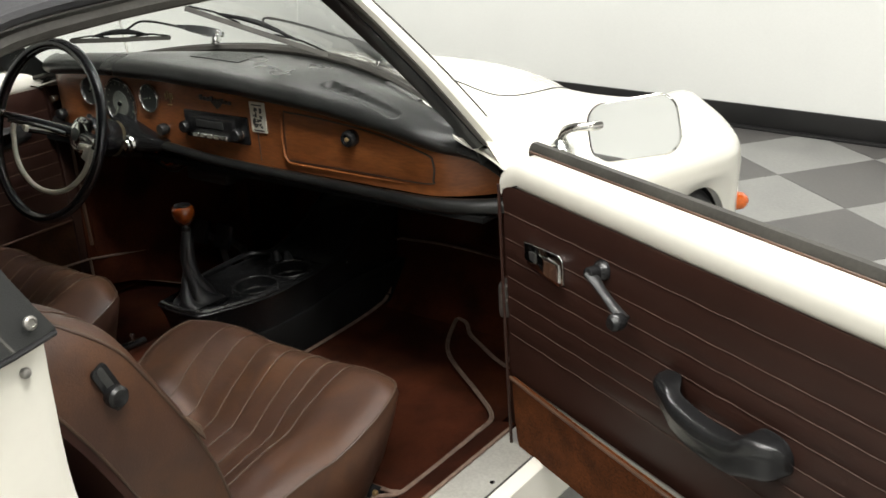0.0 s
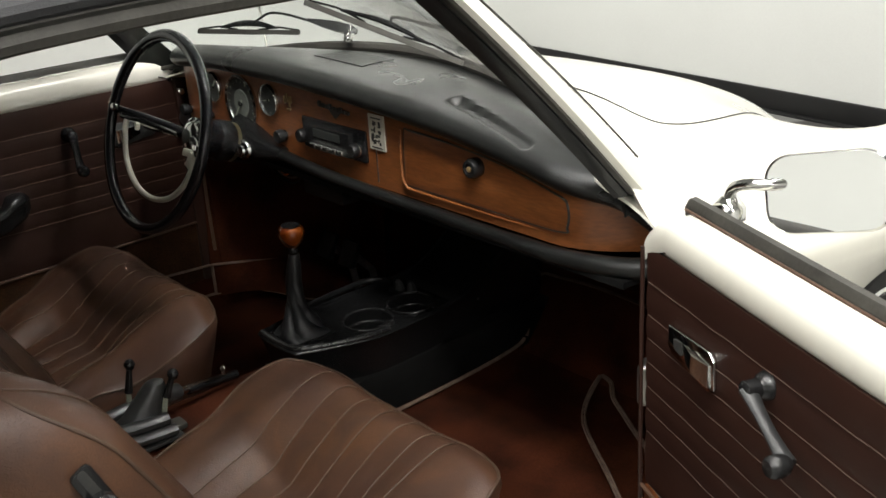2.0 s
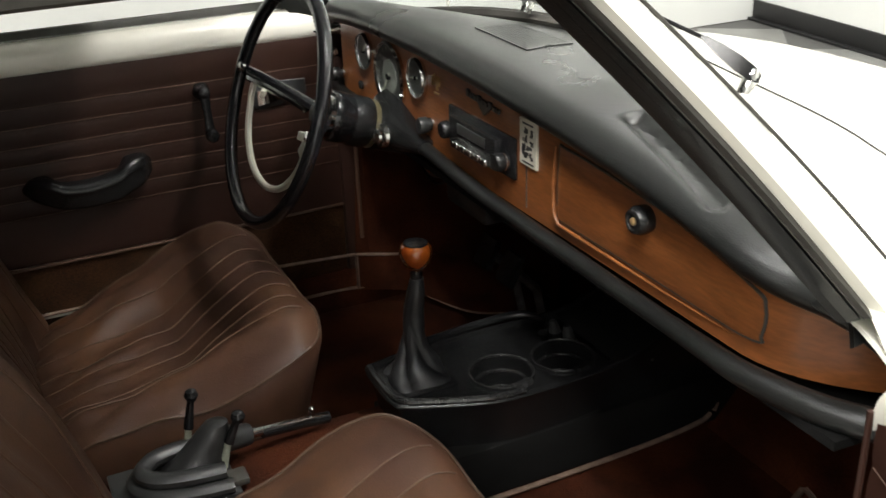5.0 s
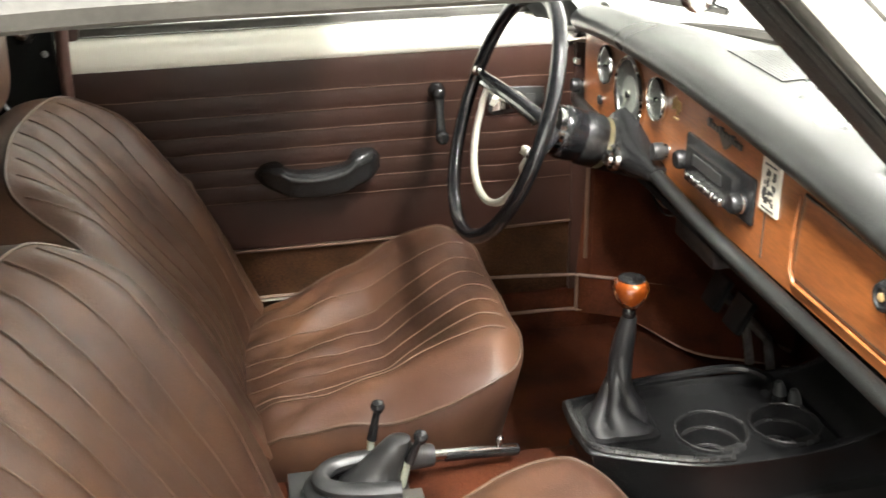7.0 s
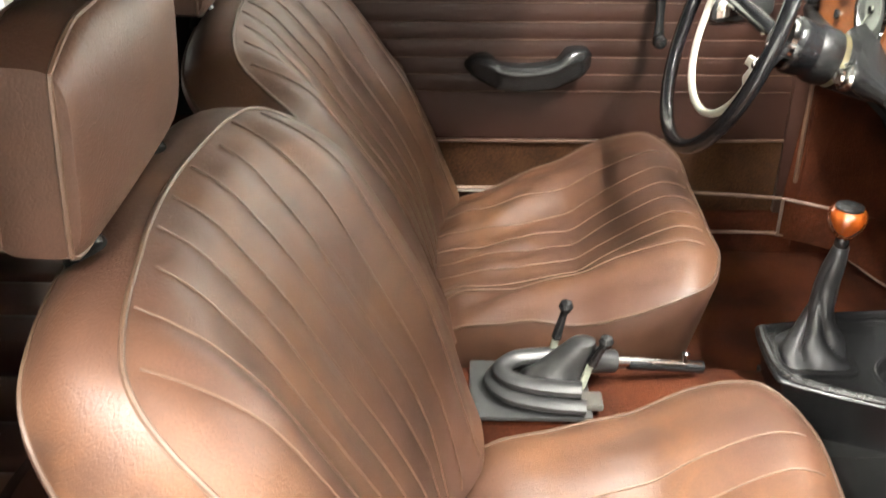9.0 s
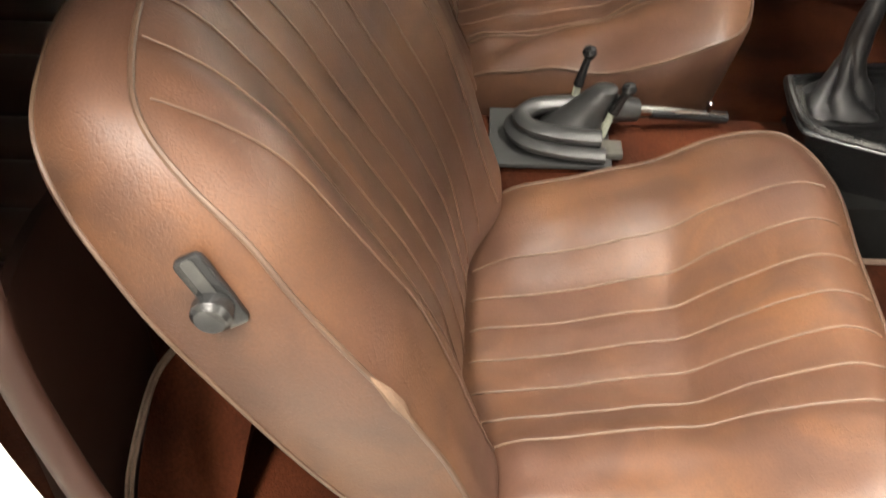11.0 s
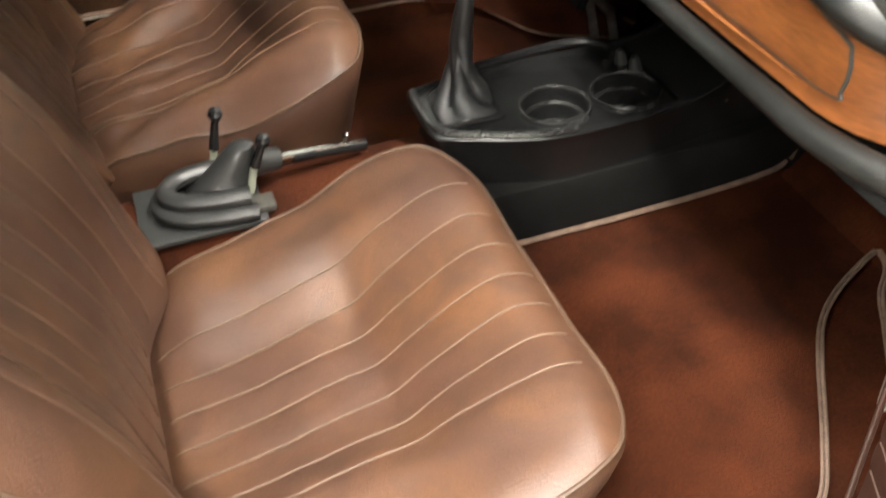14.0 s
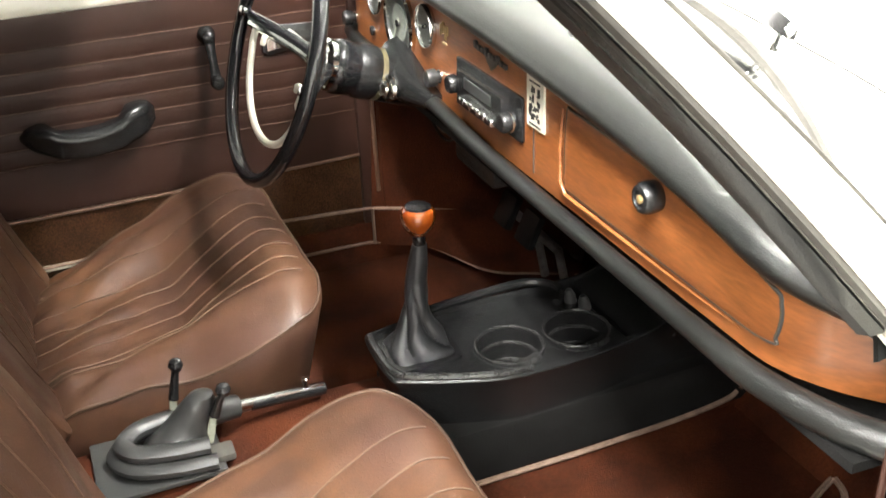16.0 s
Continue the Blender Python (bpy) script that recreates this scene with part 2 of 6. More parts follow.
def sheet(pts, th):
    """A closed slab over a grid of points, th thick on the side away from its normal."""
    nu, nv = len(pts), len(pts[0])
    P = [[Vector(p) for p in row] for row in pts]
    bm = bmesh.new()
    top = [[bm.verts.new(p) for p in row] for row in P]
    bot = []
    for i in range(nu):
        row = []
        for j in range(nv):
            du = P[min(i + 1, nu - 1)][j] - P[max(i - 1, 0)][j]
            dv = P[i][min(j + 1, nv - 1)] - P[i][max(j - 1, 0)]
            nrm = du.cross(dv)
            nrm = nrm.normalized() if nrm.length > 1e-9 else Vector((0, 0, 1))
            row.append(bm.verts.new(P[i][j] - nrm * th))
        bot.append(row)
    for i in range(nu - 1):
        for j in range(nv - 1):
            bm.faces.new((top[i][j], top[i + 1][j], top[i + 1][j + 1], top[i][j + 1]))
            bm.faces.new((bot[i][j], bot[i][j + 1], bot[i + 1][j + 1], bot[i + 1][j]))
    rim = [(i, 0) for i in range(nu)] + [(nu - 1, j) for j in range(1, nv)] + [(i, nv - 1) for i in range(nu - 2, -1, -1)] + [(0, j) for j in range(nv - 2, 0, -1)]
    for (a, b), (c, d) in zip(rim, rim[1:] + rim[:1]):
        bm.faces.new((top[a][b], bot[a][b], bot[c][d], top[c][d]))
    return bm


def spline(pts, n=40, closed=False):
    """Points evenly numbered along a Catmull-Rom curve."""
    P = [Vector(p) for p in pts]
    m = len(P)
    out = []
    segs = m if closed else m - 1
    for k in range(n if closed else n + 1):
        s = k / n * segs
        i = min(int(s), segs - 1)
        f = s - i
        g = (lambda q: P[q % m]) if closed else (lambda q: P[max(0, min(m - 1, q))])
        a, b, c, d = g(i - 1), g(i), g(i + 1), g(i + 2)
        out.append(0.5 * ((2 * b) + (c - a) * f + (2 * a - 5 * b + 4 * c - d) * f * f + (3 * b - a - 3 * c + d) * f ** 3))
    return out


def tube(pts, r, n=8, closed=False, radii=None, flat=1.0):
    P = [Vector(p) for p in pts]
    m = len(P)
    rings = []
    prev = None
    for i, p in enumerate(P):
        a = P[(i - 1) % m] if closed or i else P[0]
        b = P[(i + 1) % m] if closed or i < m - 1 else P[-1]
        d = (b - a).normalized()
        if prev is None:
            ref = Vector((0, 0, 1)) if abs(d.z) < 0.9 else Vector((1, 0, 0))
            prev = (ref - d * ref.dot(d)).normalized()
        e1 = (prev - d * prev.dot(d)).normalized()
        prev = e1
        e2 = d.cross(e1)
        rr = radii[i] if radii else r
        rings.append([p + (e1 * math.cos(q) * flat + e2 * math.sin(q)) * rr for q in (2 * math.pi * k / n for k in range(n))])
    if closed:
        rings.append(rings[0])
        bm = loft(rings, True, False)
        bmesh.ops.remove_doubles(bm, verts=bm.verts, dist=1e-6)
        return bm
    return loft(rings)


def lathe(profile, origin, axis, n=28):
    """A turned shape: (radius, height) pairs along an axis."""
    o, d = Vector(origin), Vector(axis).normalized()
    ref = Vector((0, 0, 1)) if abs(d.z) < 0.9 else Vector((1, 0, 0))
    e1 = (ref - d * ref.dot(d)).normalized()
    e2 = d.cross(e1)
    return loft([[o + d * h + (e1 * math.cos(q) + e2 * math.sin(q)) * max(r, 1e-4) for q in (2 * math.pi * k / n for k in range(n))] for r, h in profile])


def rbox(a, b, bev=0.004, seg=2, m=None):
    bm = bmesh.new()
    bmesh.ops.create_cube(bm, size=1)
    for v in bm.verts:
        v.co = Vector([(a[i] + b[i]) / 2 + v.co[i] * (b[i] - a[i]) for i in range(3)])
    if bev:
        bmesh.ops.bevel(bm, geom=list(bm.edges), offset=bev, segments=seg, affect="EDGES", profile=0.6)
    if m is not None:
        bm.transform(m)
    return bm


def prism(outline, at, depth, bev=0.0):
    """An outline of (u, v) pairs put into space by at(u, v, w), w from 0 to depth."""
    n = len(outline)
    cu, cv = sum(p[0] for p in outline) / n, sum(p[1] for p in outline) / n
    rings = []
    if bev:
        def shrink(k):
            return [(cu + (u - cu) * (1 - k / max(1e-6, math.hypot(u - cu, v - cv))), cv + (v - cv) * (1 - k / max(1e-6, math.hypot(u - cu, v - cv)))) for u, v in outline]
        s = 1 if depth > 0 else -1
        for k, w in ((bev, 0), (bev * 0.3, s * bev * 0.3), (0, s * bev), (0, depth - s * bev), (bev * 0.3, depth - s * bev * 0.3), (bev, depth)):
            rings.append([at(u, v, w) for u, v in shrink(k)])
    else:
        rings = [[at(u, v, w) for u, v in outline] for w in (0, depth)]
    return loft(rings)


def rounded(w, h, r, n=5, cx=0.0, cy=0.0):
    """The outline of a rectangle with round corners."""
    out = []
    for qx, qy, a0 in ((1, 1, 0), (-1, 1, 90), (-1, -1, 180), (1, -1, 270)):
        for k in range(n + 1):
            a = radians(a0 + 90 * k / n)
            out.append((cx + qx * (w / 2 - r) + r * math.cos(a), cy + qy * (h / 2 - r) + r * math.sin(a)))
    return out


def lerp_table(table, x):
    """Smooth value from (x, value) pairs."""
    for (x0, a), (x1, b) in zip(table, table[1:]):
        if x <= x1:
            f = max(0.0, min(1.0, (x - x0) / (x1 - x0)))
            return a + (b - a) * f
    return table[-1][1]


def smooth_table(table, x):
    xs = [p[0] for p in table]
    if x <= xs[0]:
        return table[0][1]
    for i in range(len(xs) - 1):
        if x <= xs[i + 1]:
            h = xs[i + 1] - xs[i]
            f = (x - xs[i]) / h
            y0, y1 = table[i][1], table[i + 1][1]
            m0 = (y1 - table[i - 1][1]) / (xs[i + 1] - xs[i - 1]) if i else (y1 - y0) / h
            m1 = (table[i + 2][1] - y0) / (xs[i + 2] - xs[i]) if i + 2 < len(xs) else (y1 - y0) / h
            return (2 * f ** 3 - 3 * f * f + 1) * y0 + (f ** 3 - 2 * f * f + f) * h * m0 + (-2 * f ** 3 + 3 * f * f) * y1 + (f ** 3 - f * f) * h * m1
    return table[-1][1]

# ---- the showroom ----
floor = tagged(part("floor", rbox((-6, -6, -0.12), (6, 4.2, -0.004), 0), SCREED, smooth=False), kind="structure", label="checkered showroom floor of grey and dark tiles", category="floor")
wall_turn = pose(0.26, 2.94, 0, 0, 0, -5.5)
# right wall is unseen; its grey is set for the bounce it gives
for nm, a, b, m in (("wall_front", (-7, 0, 0), (7, 0.15, 3.1), wall_turn), ("wall_back", (-6, -5.15, 0), (6, -5, 3.1), None),
                    ("wall_left", (-3.35, -5, 0), (-3.2, 4, 3.1), None), ("wall_right", (5, -5, 0), (5.15, 4, 3.1), None)):
    tagged(part(nm, rbox(a, b, 0, m=m), BOUNCEGREY if nm == "wall_right" else WALLPAINT, smooth=False), kind="structure", label="unseen grey wall that sets the bounce" if nm == "wall_right" else "plain white painted wall", category="wall")
# unseen ceiling, toned for how much light it throws back
tagged(part("ceiling", rbox((-6, -6, 3.1), (6, 5, 3.2), 0), BOUNCETOP, smooth=False), kind="structure", label="unseen grey ceiling that sets the bounce", category="ceiling")
tagged(part("baseboard", rbox((-5.5, -0.016, 0), (5.5, -0.001, 0.105), 0.003, m=wall_turn), BASEBLACK), kind="structure", label="glossy black baseboard along the wall", category="baseboard")
tagged(part("trim", rbox((-5.5, -0.05, 0), (5.5, -0.017, 0.012), 0.003, m=wall_turn), BASEBLACK), kind="structure", label="black strip at the foot of the wall", category="trim")

# ---- the car's body ----
car = thing("convertible", "cream white body of a small classic convertible with brown carpeted floor", "car", (0, 0, 0))
CROWN = [(0.10, 0.893), (0.30, 0.862), (0.60, 0.794), (0.85, 0.705), (1.05, 0.607), (1.22, 0.50), (1.34, 0.38)]
DIP = [(0.10, 0.880), (0.30, 0.844), (0.60, 0.737), (0.85, 0.603), (1.05, 0.487), (1.22, 0.40), (1.34, 0.34)]
FENDER = [(0.10, 0.832), (0.30, 0.797), (0.60, 0.728), (0.85, 0.683), (1.00, 0.652), (1.10, 0.605), (1.20, 0.50), (1.34, 0.37)]
SIDE = [(0.10, 0.805), (0.40, 0.81), (0.60, 0.806), (0.80, 0.783), (0.94, 0.737), (1.08, 0.665), (1.20, 0.57), (1.34, 0.44)]
ARCH_Y, ARCH_Z, ARCH_R = 0.53, 0.27, 0.285


def body_ring(ys, n=30):
    """Half a cross-section of the front body, from its middle out and down."""
    zc, zd, zf, xs = (smooth_table(t, ys) for t in (CROWN, DIP, FENDER, SIDE))
    zl = 0.20
    if abs(ys - ARCH_Y) < ARCH_R:
        zl = ARCH_Z + math.sqrt(ARCH_R ** 2 - (ys - ARCH_Y) ** 2)
    zl = min(zl, zf - 0.16)
    k = xs / 0.80
    half = spline([(0, 0, zc), (0.22 * k, 0, zc - 0.008), (0.43 * k, 0, zd), (0.60 * k, 0, zf), (0.71 * k, 0, zf - 0.035), (xs - 0.012, 0, zf - 0.10), (xs, 0, zf - 0.155)], n)
    half += [Vector((xs - 0.02 * q, 0, zf - 0.155 + (zl - zf + 0.155) * q)) for q in (0.25, 0.5, 0.75, 1.0)]
    w = max(0.0, min(1.0, (0.62 - ys) / 0.5))
    w = w * w * (3 - 2 * w)
    for p in half:
        p.y = ys - w * 0.212 * min(1.0, (abs(p.x) / 0.64) ** 2)
    return half


rows = []
steps = [0.10 + 1.24 * i / 62 for i in range(63)]
for ys in steps:
    h = body_ring(ys)
    rows.append([Vector((-p.x, p.y, p.z)) for p in reversed(h[1:])] + h)
part("front_bodywork", sheet(rows, 0.004), PAINT, car, "curved cream white nose with fenders and hood")
nose = rows[-1]
part("nose_panel", loft([nose, [Vector((p.x * 0.9, p.y + 0.05, 0.3 + (p.z - 0.3) * 0.8)) for p in nose], [Vector((p.x * 0.4, p.y + 0.075, 0.3 + (p.z - 0.3) * 0.4)) for p in nose]], False), PAINT, car)
# shut line of the hood: along the cowl, round its corner and forward
line = []
for q in spline([(0, 0.19, 0), (0.20, 0.195, 0), (0.37, 0.215, 0), (0.494, 0.256, 0), (0.532, 0.308, 0), (0.518, 0.41, 0), (0.44, 0.61, 0), (0.38, 0.85, 0), (0.32, 1.10, 0)], 90):
    h = body_ring(q.y)
    i = max(1, min(29, next(e for e in range(1, 31) if h[e].x >= q.x)))
    line.append(h[i - 1].lerp(h[i], (q.x - h[i - 1].x) / (h[i].x - h[i - 1].x)) + Vector((0, 0, 0.0054)))
for s in (1, -1):
    part("hood_gap", tube([(s * p.x, p.y, p.z) for p in line], 0.0013, 6), INK, car, "dark shut line of the hood")
# wheel and dark wheelhouse
for s in (1, -1):
    part("wheelhouse", lathe([(0.02, 0.0), (0.295, 0.0), (0.295, 0.09), (0.285, 0.09), (0.285, 0.01), (0.02, 0.01)], (s * 0.66, ARCH_Y, ARCH_Z), (s, 0, 0), 40), BLACKCARPET, car)
    wheel = part("wheel", lathe([(0.05, -0.02), (0.24, -0.025), (0.270, -0.02), (0.282, 0.0), (0.282, 0.03), (0.270, 0.06), (0.24, 0.075), (0.19, 0.06), (0.05, 0.05)], (s * 0.695, ARCH_Y, 0.282), (s, 0, 0), 40), TYRE, car, "black front tyre")
    part("rim", lathe([(0.01, 0.045), (0.08, 0.075), (0.10, 0.06), (0.16, 0.05), (0.19, 0.065), (0.20, 0.06), (0.19, 0.03), (0.01, 0.03)], (s * 0.695, ARCH_Y, 0.282), (s, 0, 0), 36), CHROME, wheel)
    part("headlamp", lathe([(0.02, 0.0), (0.085, 0.0), (0.09, 0.02), (0.075, 0.03), (0.04, 0.042), (0.005, 0.046)], (s * 0.44, 1.235, 0.44), (0.05 * s, 1, 0.06)), CHROME, car)
    part("indicator", lathe([(0.022, -0.02), (0.026, 0.0), (0.022, 0.022), (0.012, 0.032), (0.003, 0.036)], (s * 0.724, 0.950, 0.392), (0.9 * s, 0.4, 0)), ORANGE, car, "orange indicator lens")

# floor pan with carpet, tunnel, firewall and toe board
part("floor_pan", rbox((-0.70, -1.55, 0.17), (0.70, 0.40, 0.205), 0.004), BLACKCARPET, car)


def pile(u, v, k=0.002):
    return k * noise.noise(Vector((u * 9, v * 9, 1.7)))


def carpet_patch(name, x0, x1, y0, y1, z, th=0.012, parent=None, bulge=0.0):
    nx, ny = max(3, int((x1 - x0) / 0.03)), max(3, int((y1 - y0) / 0.03))
    g = [[(x0 + (x1 - x0) * i / nx, y0 + (y1 - y0) * j / ny, z + pile(i * 0.03 + x0, j * 0.03 + y0) + bulge * math.sin(math.pi * i / nx)) for j in range(ny + 1)] for i in range(nx + 1)]
    return part(name, sheet(g, th), CARPET, parent or car)


for s in (1, -1):
    carpet_patch("floor_carpet", min(s * 0.085, s * 0.655), max(s * 0.085, s * 0.655), -1.12, 0.36, 0.222)
    # inner sill, carpeted, with its metal plate
    open_ = s > 0
    prof = [(0.656, 0.215), (0.664, 0.245), (0.682, 0.262), (0.730, 0.272), (0.735, 0.21)] if open_ else [(0.640, 0.215), (0.652, 0.27), (0.668, 0.298), (0.735, 0.303), (0.738, 0.21)]
    part("sill_carpet", loft([[V(s * x, y, z) for x, z in prof] for y in [-1.12 + (1.02 if open_ else 1.09) * i / 16 for i in range(17)]]), CARPET, car)
    zs_, x1_ = (0.271, 0.818) if open_ else (0.304, 0.800)
    plate = part("sill_plate", rbox((min(s * 0.734, s * x1_), -1.12, zs_ - 0.02), (max(s * 0.734, s * x1_), -0.105, zs_), 0.004), ALUMINIUM, car, "worn bare metal door sill plate")
    lip = [(0, -0.004), (0.006, 0.004), (0.022, 0.004), (0.032, -0.003), (0.036, -0.09), (0.0, -0.14), (-0.065, -0.13), (-0.065, -0.022)]
    part("sill_edge", loft([[V(s * (x1_ + x), y, zs_ + z) for x, z in lip] for y in (-1.16, -0.60, -0.09)]), PAINT, car, "cream white outer sill")
    part("sill_groove", tube([(s * (x1_ + 0.001), -1.12, zs_ + 0.001), (s * (x1_ + 0.001), -0.11, zs_ + 0.001)], 0.0018, 6), INK, plate)
    for y in (-0.285, -0.60, -0.92):
        part("screw", lathe([(0.0055, 0), (0.005, 0.002), (0.001, 0.003)], (s * (x1_ - 0.015), y, zs_ - 0.0005), (0, 0, 1), 12), CHROME, plate)
    part("sill_binding", tube([(s * 0.731, -0.86, zs_ + 0.002), (s * 0.732, -0.5, zs_ + 0.002), (s * 0.732, -0.12, zs_ + 0.002)], 0.004, 6), BINDING, car)

TUNNEL = [(-0.088, 0.215), (-0.085, 0.30), (-0.066, 0.348), (-0.03, 0.362), (0.03, 0.362), (0.066, 0.348), (0.085, 0.30), (0.088, 0.215)]
part("tunnel_carpet", loft([[V(x, y, 0.215 + (z - 0.215) * (1.0 if y < -0.25 else 0.78) + pile(x, y)) for x, z in TUNNEL] for y in [-1.25 + 1.65 * i / 40 for i in range(41)]]), CARPET, car, "carpeted centre tunnel")
part("firewall", rbox((-0.70, 0.40, 0.17), (0.70, 0.42, 0.70), 0.004), BLACKCARPET, car)
g = []
for i in range(31):
    x = -0.64 + 1.28 * i / 30
    y0 = 0.265
    g.append([(x, y0 + (0.39 - y0) * j / 8, 0.222 + 0.24 * (j / 8) ** 1.25) for j in range(9)])
part("toe_board", sheet(g, 0.01), CARPET, car, "carpeted toe board")
for s in (1, -1):
    KX, KY = (0.69, -0.045) if s > 0 else (0.652, -0.062)
    # kick panel and the post in front of the door
    part("kick_panel", rbox((s * KX - 0.010, KY, 0.20), (s * KX + 0.010, 0.41, 0.72), 0.006), CARPET if s < 0 else PANEL, car, "brown lined kick panel")
    part("hinge_post", rbox((0.706, -0.035, 0.20), (0.750, 0.0, 0.765), 0.006) if s > 0 else rbox((-0.735, -0.098, 0.172), (-0.668, -0.056, 0.812), 0.004), PANEL, car, "brown lined hinge post")
    if s < 0:
        part("post_trim", tube([(-0.646, -0.072, 0.376), (-0.646, -0.073, 0.50), (-0.645, -0.072, 0.70)], 0.0042, 8), PIPING, car)
    if s > 0:
        part("kick_binding", tube([(s * (KX - 0.012), KY, 0.37), (s * (KX - 0.012), 0.05, 0.36), (s * (KX - 0.012), 0.20, 0.33), (s * (KX - 0.012), 0.36, 0.31)], 0.004, 6), BINDING, car)
# binding tapes of the carpets
tapes = {
    "driver_floor": [(-0.646, -0.45, 0.272), (-0.646, -0.23, 0.266), (-0.645, -0.087, 0.262), (-0.585, 0.008, 0.258), (-0.463, 0.085, 0.243), (-0.41, 0.17, 0.241), (-0.365, 0.25, 0.240), (-0.27, 0.268, 0.244)],
    "driver_toe": [(-0.641, -0.088, 0.342), (-0.62, 0.04, 0.321), (-0.60, 0.12, 0.303), (-0.54, 0.19, 0.274), (-0.47, 0.25, 0.246), (-0.40, 0.262, 0.252)],
    "driver_post": [(-0.641, -0.090, 0.262), (-0.641, -0.090, 0.300), (-0.641, -0.090, 0.342)],
    "driver_ledge": [(-0.650, -0.50, 0.357), (-0.649, -0.26, 0.350), (-0.643, -0.092, 0.342)],
    "tunnel_foot": [(0.094, -0.42, 0.231), (0.094, -0.20, 0.230), (0.095, -0.02, 0.230), (0.097, 0.15, 0.236), (0.098, 0.24, 0.246), (0.098, 0.262, 0.258)],
    "mat_edge": [(0.622, -0.66, 0.237), (0.624, -0.587, 0.237), (0.618, -0.496, 0.237), (0.613, -0.435, 0.237), (0.612, -0.405, 0.237), (0.623, -0.386, 0.237), (0.640, -0.372, 0.237), (0.649, -0.358, 0.237), (0.652, -0.336, 0.237), (0.653, -0.265, 0.237), (0.652, -0.19, 0.237), (0.651, -0.13, 0.238), (0.643, -0.060, 0.237), (0.570, 0.000, 0.236), (0.460, 0.072, 0.236), (0.400, 0.118, 0.236), (0.360, 0.168, 0.236), (0.327, 0.230, 0.237), (0.312, 0.268, 0.240)],
    "mat_branch": [(0.581, -0.367, 0.237), (0.606, -0.366, 0.238), (0.632, -0.364, 0.238), (0.646, -0.356, 0.237)],
    "kick_foot": [(0.312, 0.272, 0.240), (0.345, 0.262, 0.238), (0.385, 0.222, 0.236), (0.440, 0.185, 0.240), (0.520, 0.130, 0.250), (0.600, 0.070, 0.275)],
    "rear_mat": [(0.581, -0.972, 0.245), (0.610, -0.948, 0.236), (0.620, -0.882, 0.236), (0.620, -0.823, 0.236), (0.616, -0.776, 0.236), (0.622, -0.70, 0.236)],
    "toe_top": [(0.098, 0.268, 0.26), (0.084, 0.300, 0.310), (0.068, 0.334, 0.360), (0.080, 0.348, 0.378), (0.120, 0.350, 0.381), (0.225, 0.354, 0.386), (0.352, 0.352, 0.384), (0.50, 0.348, 0.378)],
    "sill_loop": [(0.622, -0.850, 0.237), (0.628, -0.817, 0.238), (0.643, -0.811, 0.242), (0.670, -0.825, 0.268), (0.700, -0.842, 0.276), (0.728, -0.862, 0.279)],
    "arch_edge": [(0.616, -1.050, 0.228), (0.577, -1.066, 0.260), (0.533, -1.069, 0.304), (0.467, -1.049, 0.371), (0.436, -1.019, 0.402)],
    "driver_sill_edge": [(-0.655, -0.98, 0.354), (-0.657, -0.80, 0.353), (-0.658, -0.50, 0.353)],
}
for nm, pts in tapes.items():
    pts = spline(pts, 90)
    twin = []
    for k, q in enumerate(pts):
        d = pts[min(k + 1, 90)] - pts[max(k - 1, 0)]
        n_ = V(-d.y, d.x, 0)
        n_ = n_.normalized() if n_.length > 1e-5 else V(1, 0, 0)
        twin.append((q + n_ * 0.0026, q - n_ * 0.0026))
    part("carpet_tape", join(*[tube([q[e] for q in twin], 0.0025, 6) for e in (0, 1)]), BINDING, car, "woven tan binding tape on the carpet edge")
# carpet drawn over the side of the driver's footwell
UP = spline([(-0.652, -0.088, 0.338), (-0.62, 0.04, 0.318), (-0.60, 0.12, 0.30), (-0.54, 0.19, 0.271), (-0.47, 0.25, 0.243), (-0.40, 0.265, 0.240)], 24)
DOWN = spline([(-0.652, -0.087, 0.256), (-0.585, 0.008, 0.254), (-0.463, 0.085, 0.239), (-0.41, 0.17, 0.237), (-0.365, 0.25, 0.236), (-0.34, 0.268, 0.236)], 24)
part("footwell_ledge", sheet([[a.lerp(b, j / 4) for j in range(5)] for a, b in zip(UP, DOWN)], 0.008), CARPET, car, "rust carpet over the ledge of the footwell")
part("footwell_side", sheet([[a.lerp(V(a.x - 0.01, a.y + 0.03, 0.70), j / 8) for j in range(9)] for a in UP], 0.008), CARPET, car, "carpeted side of the footwell")

part("sill_strip", rbox((-0.672, -1.0, 0.345), (-0.655, -0.52, 0.352), 0.002), WHITEPLASTIC, car, "pale strip along the driver's sill")
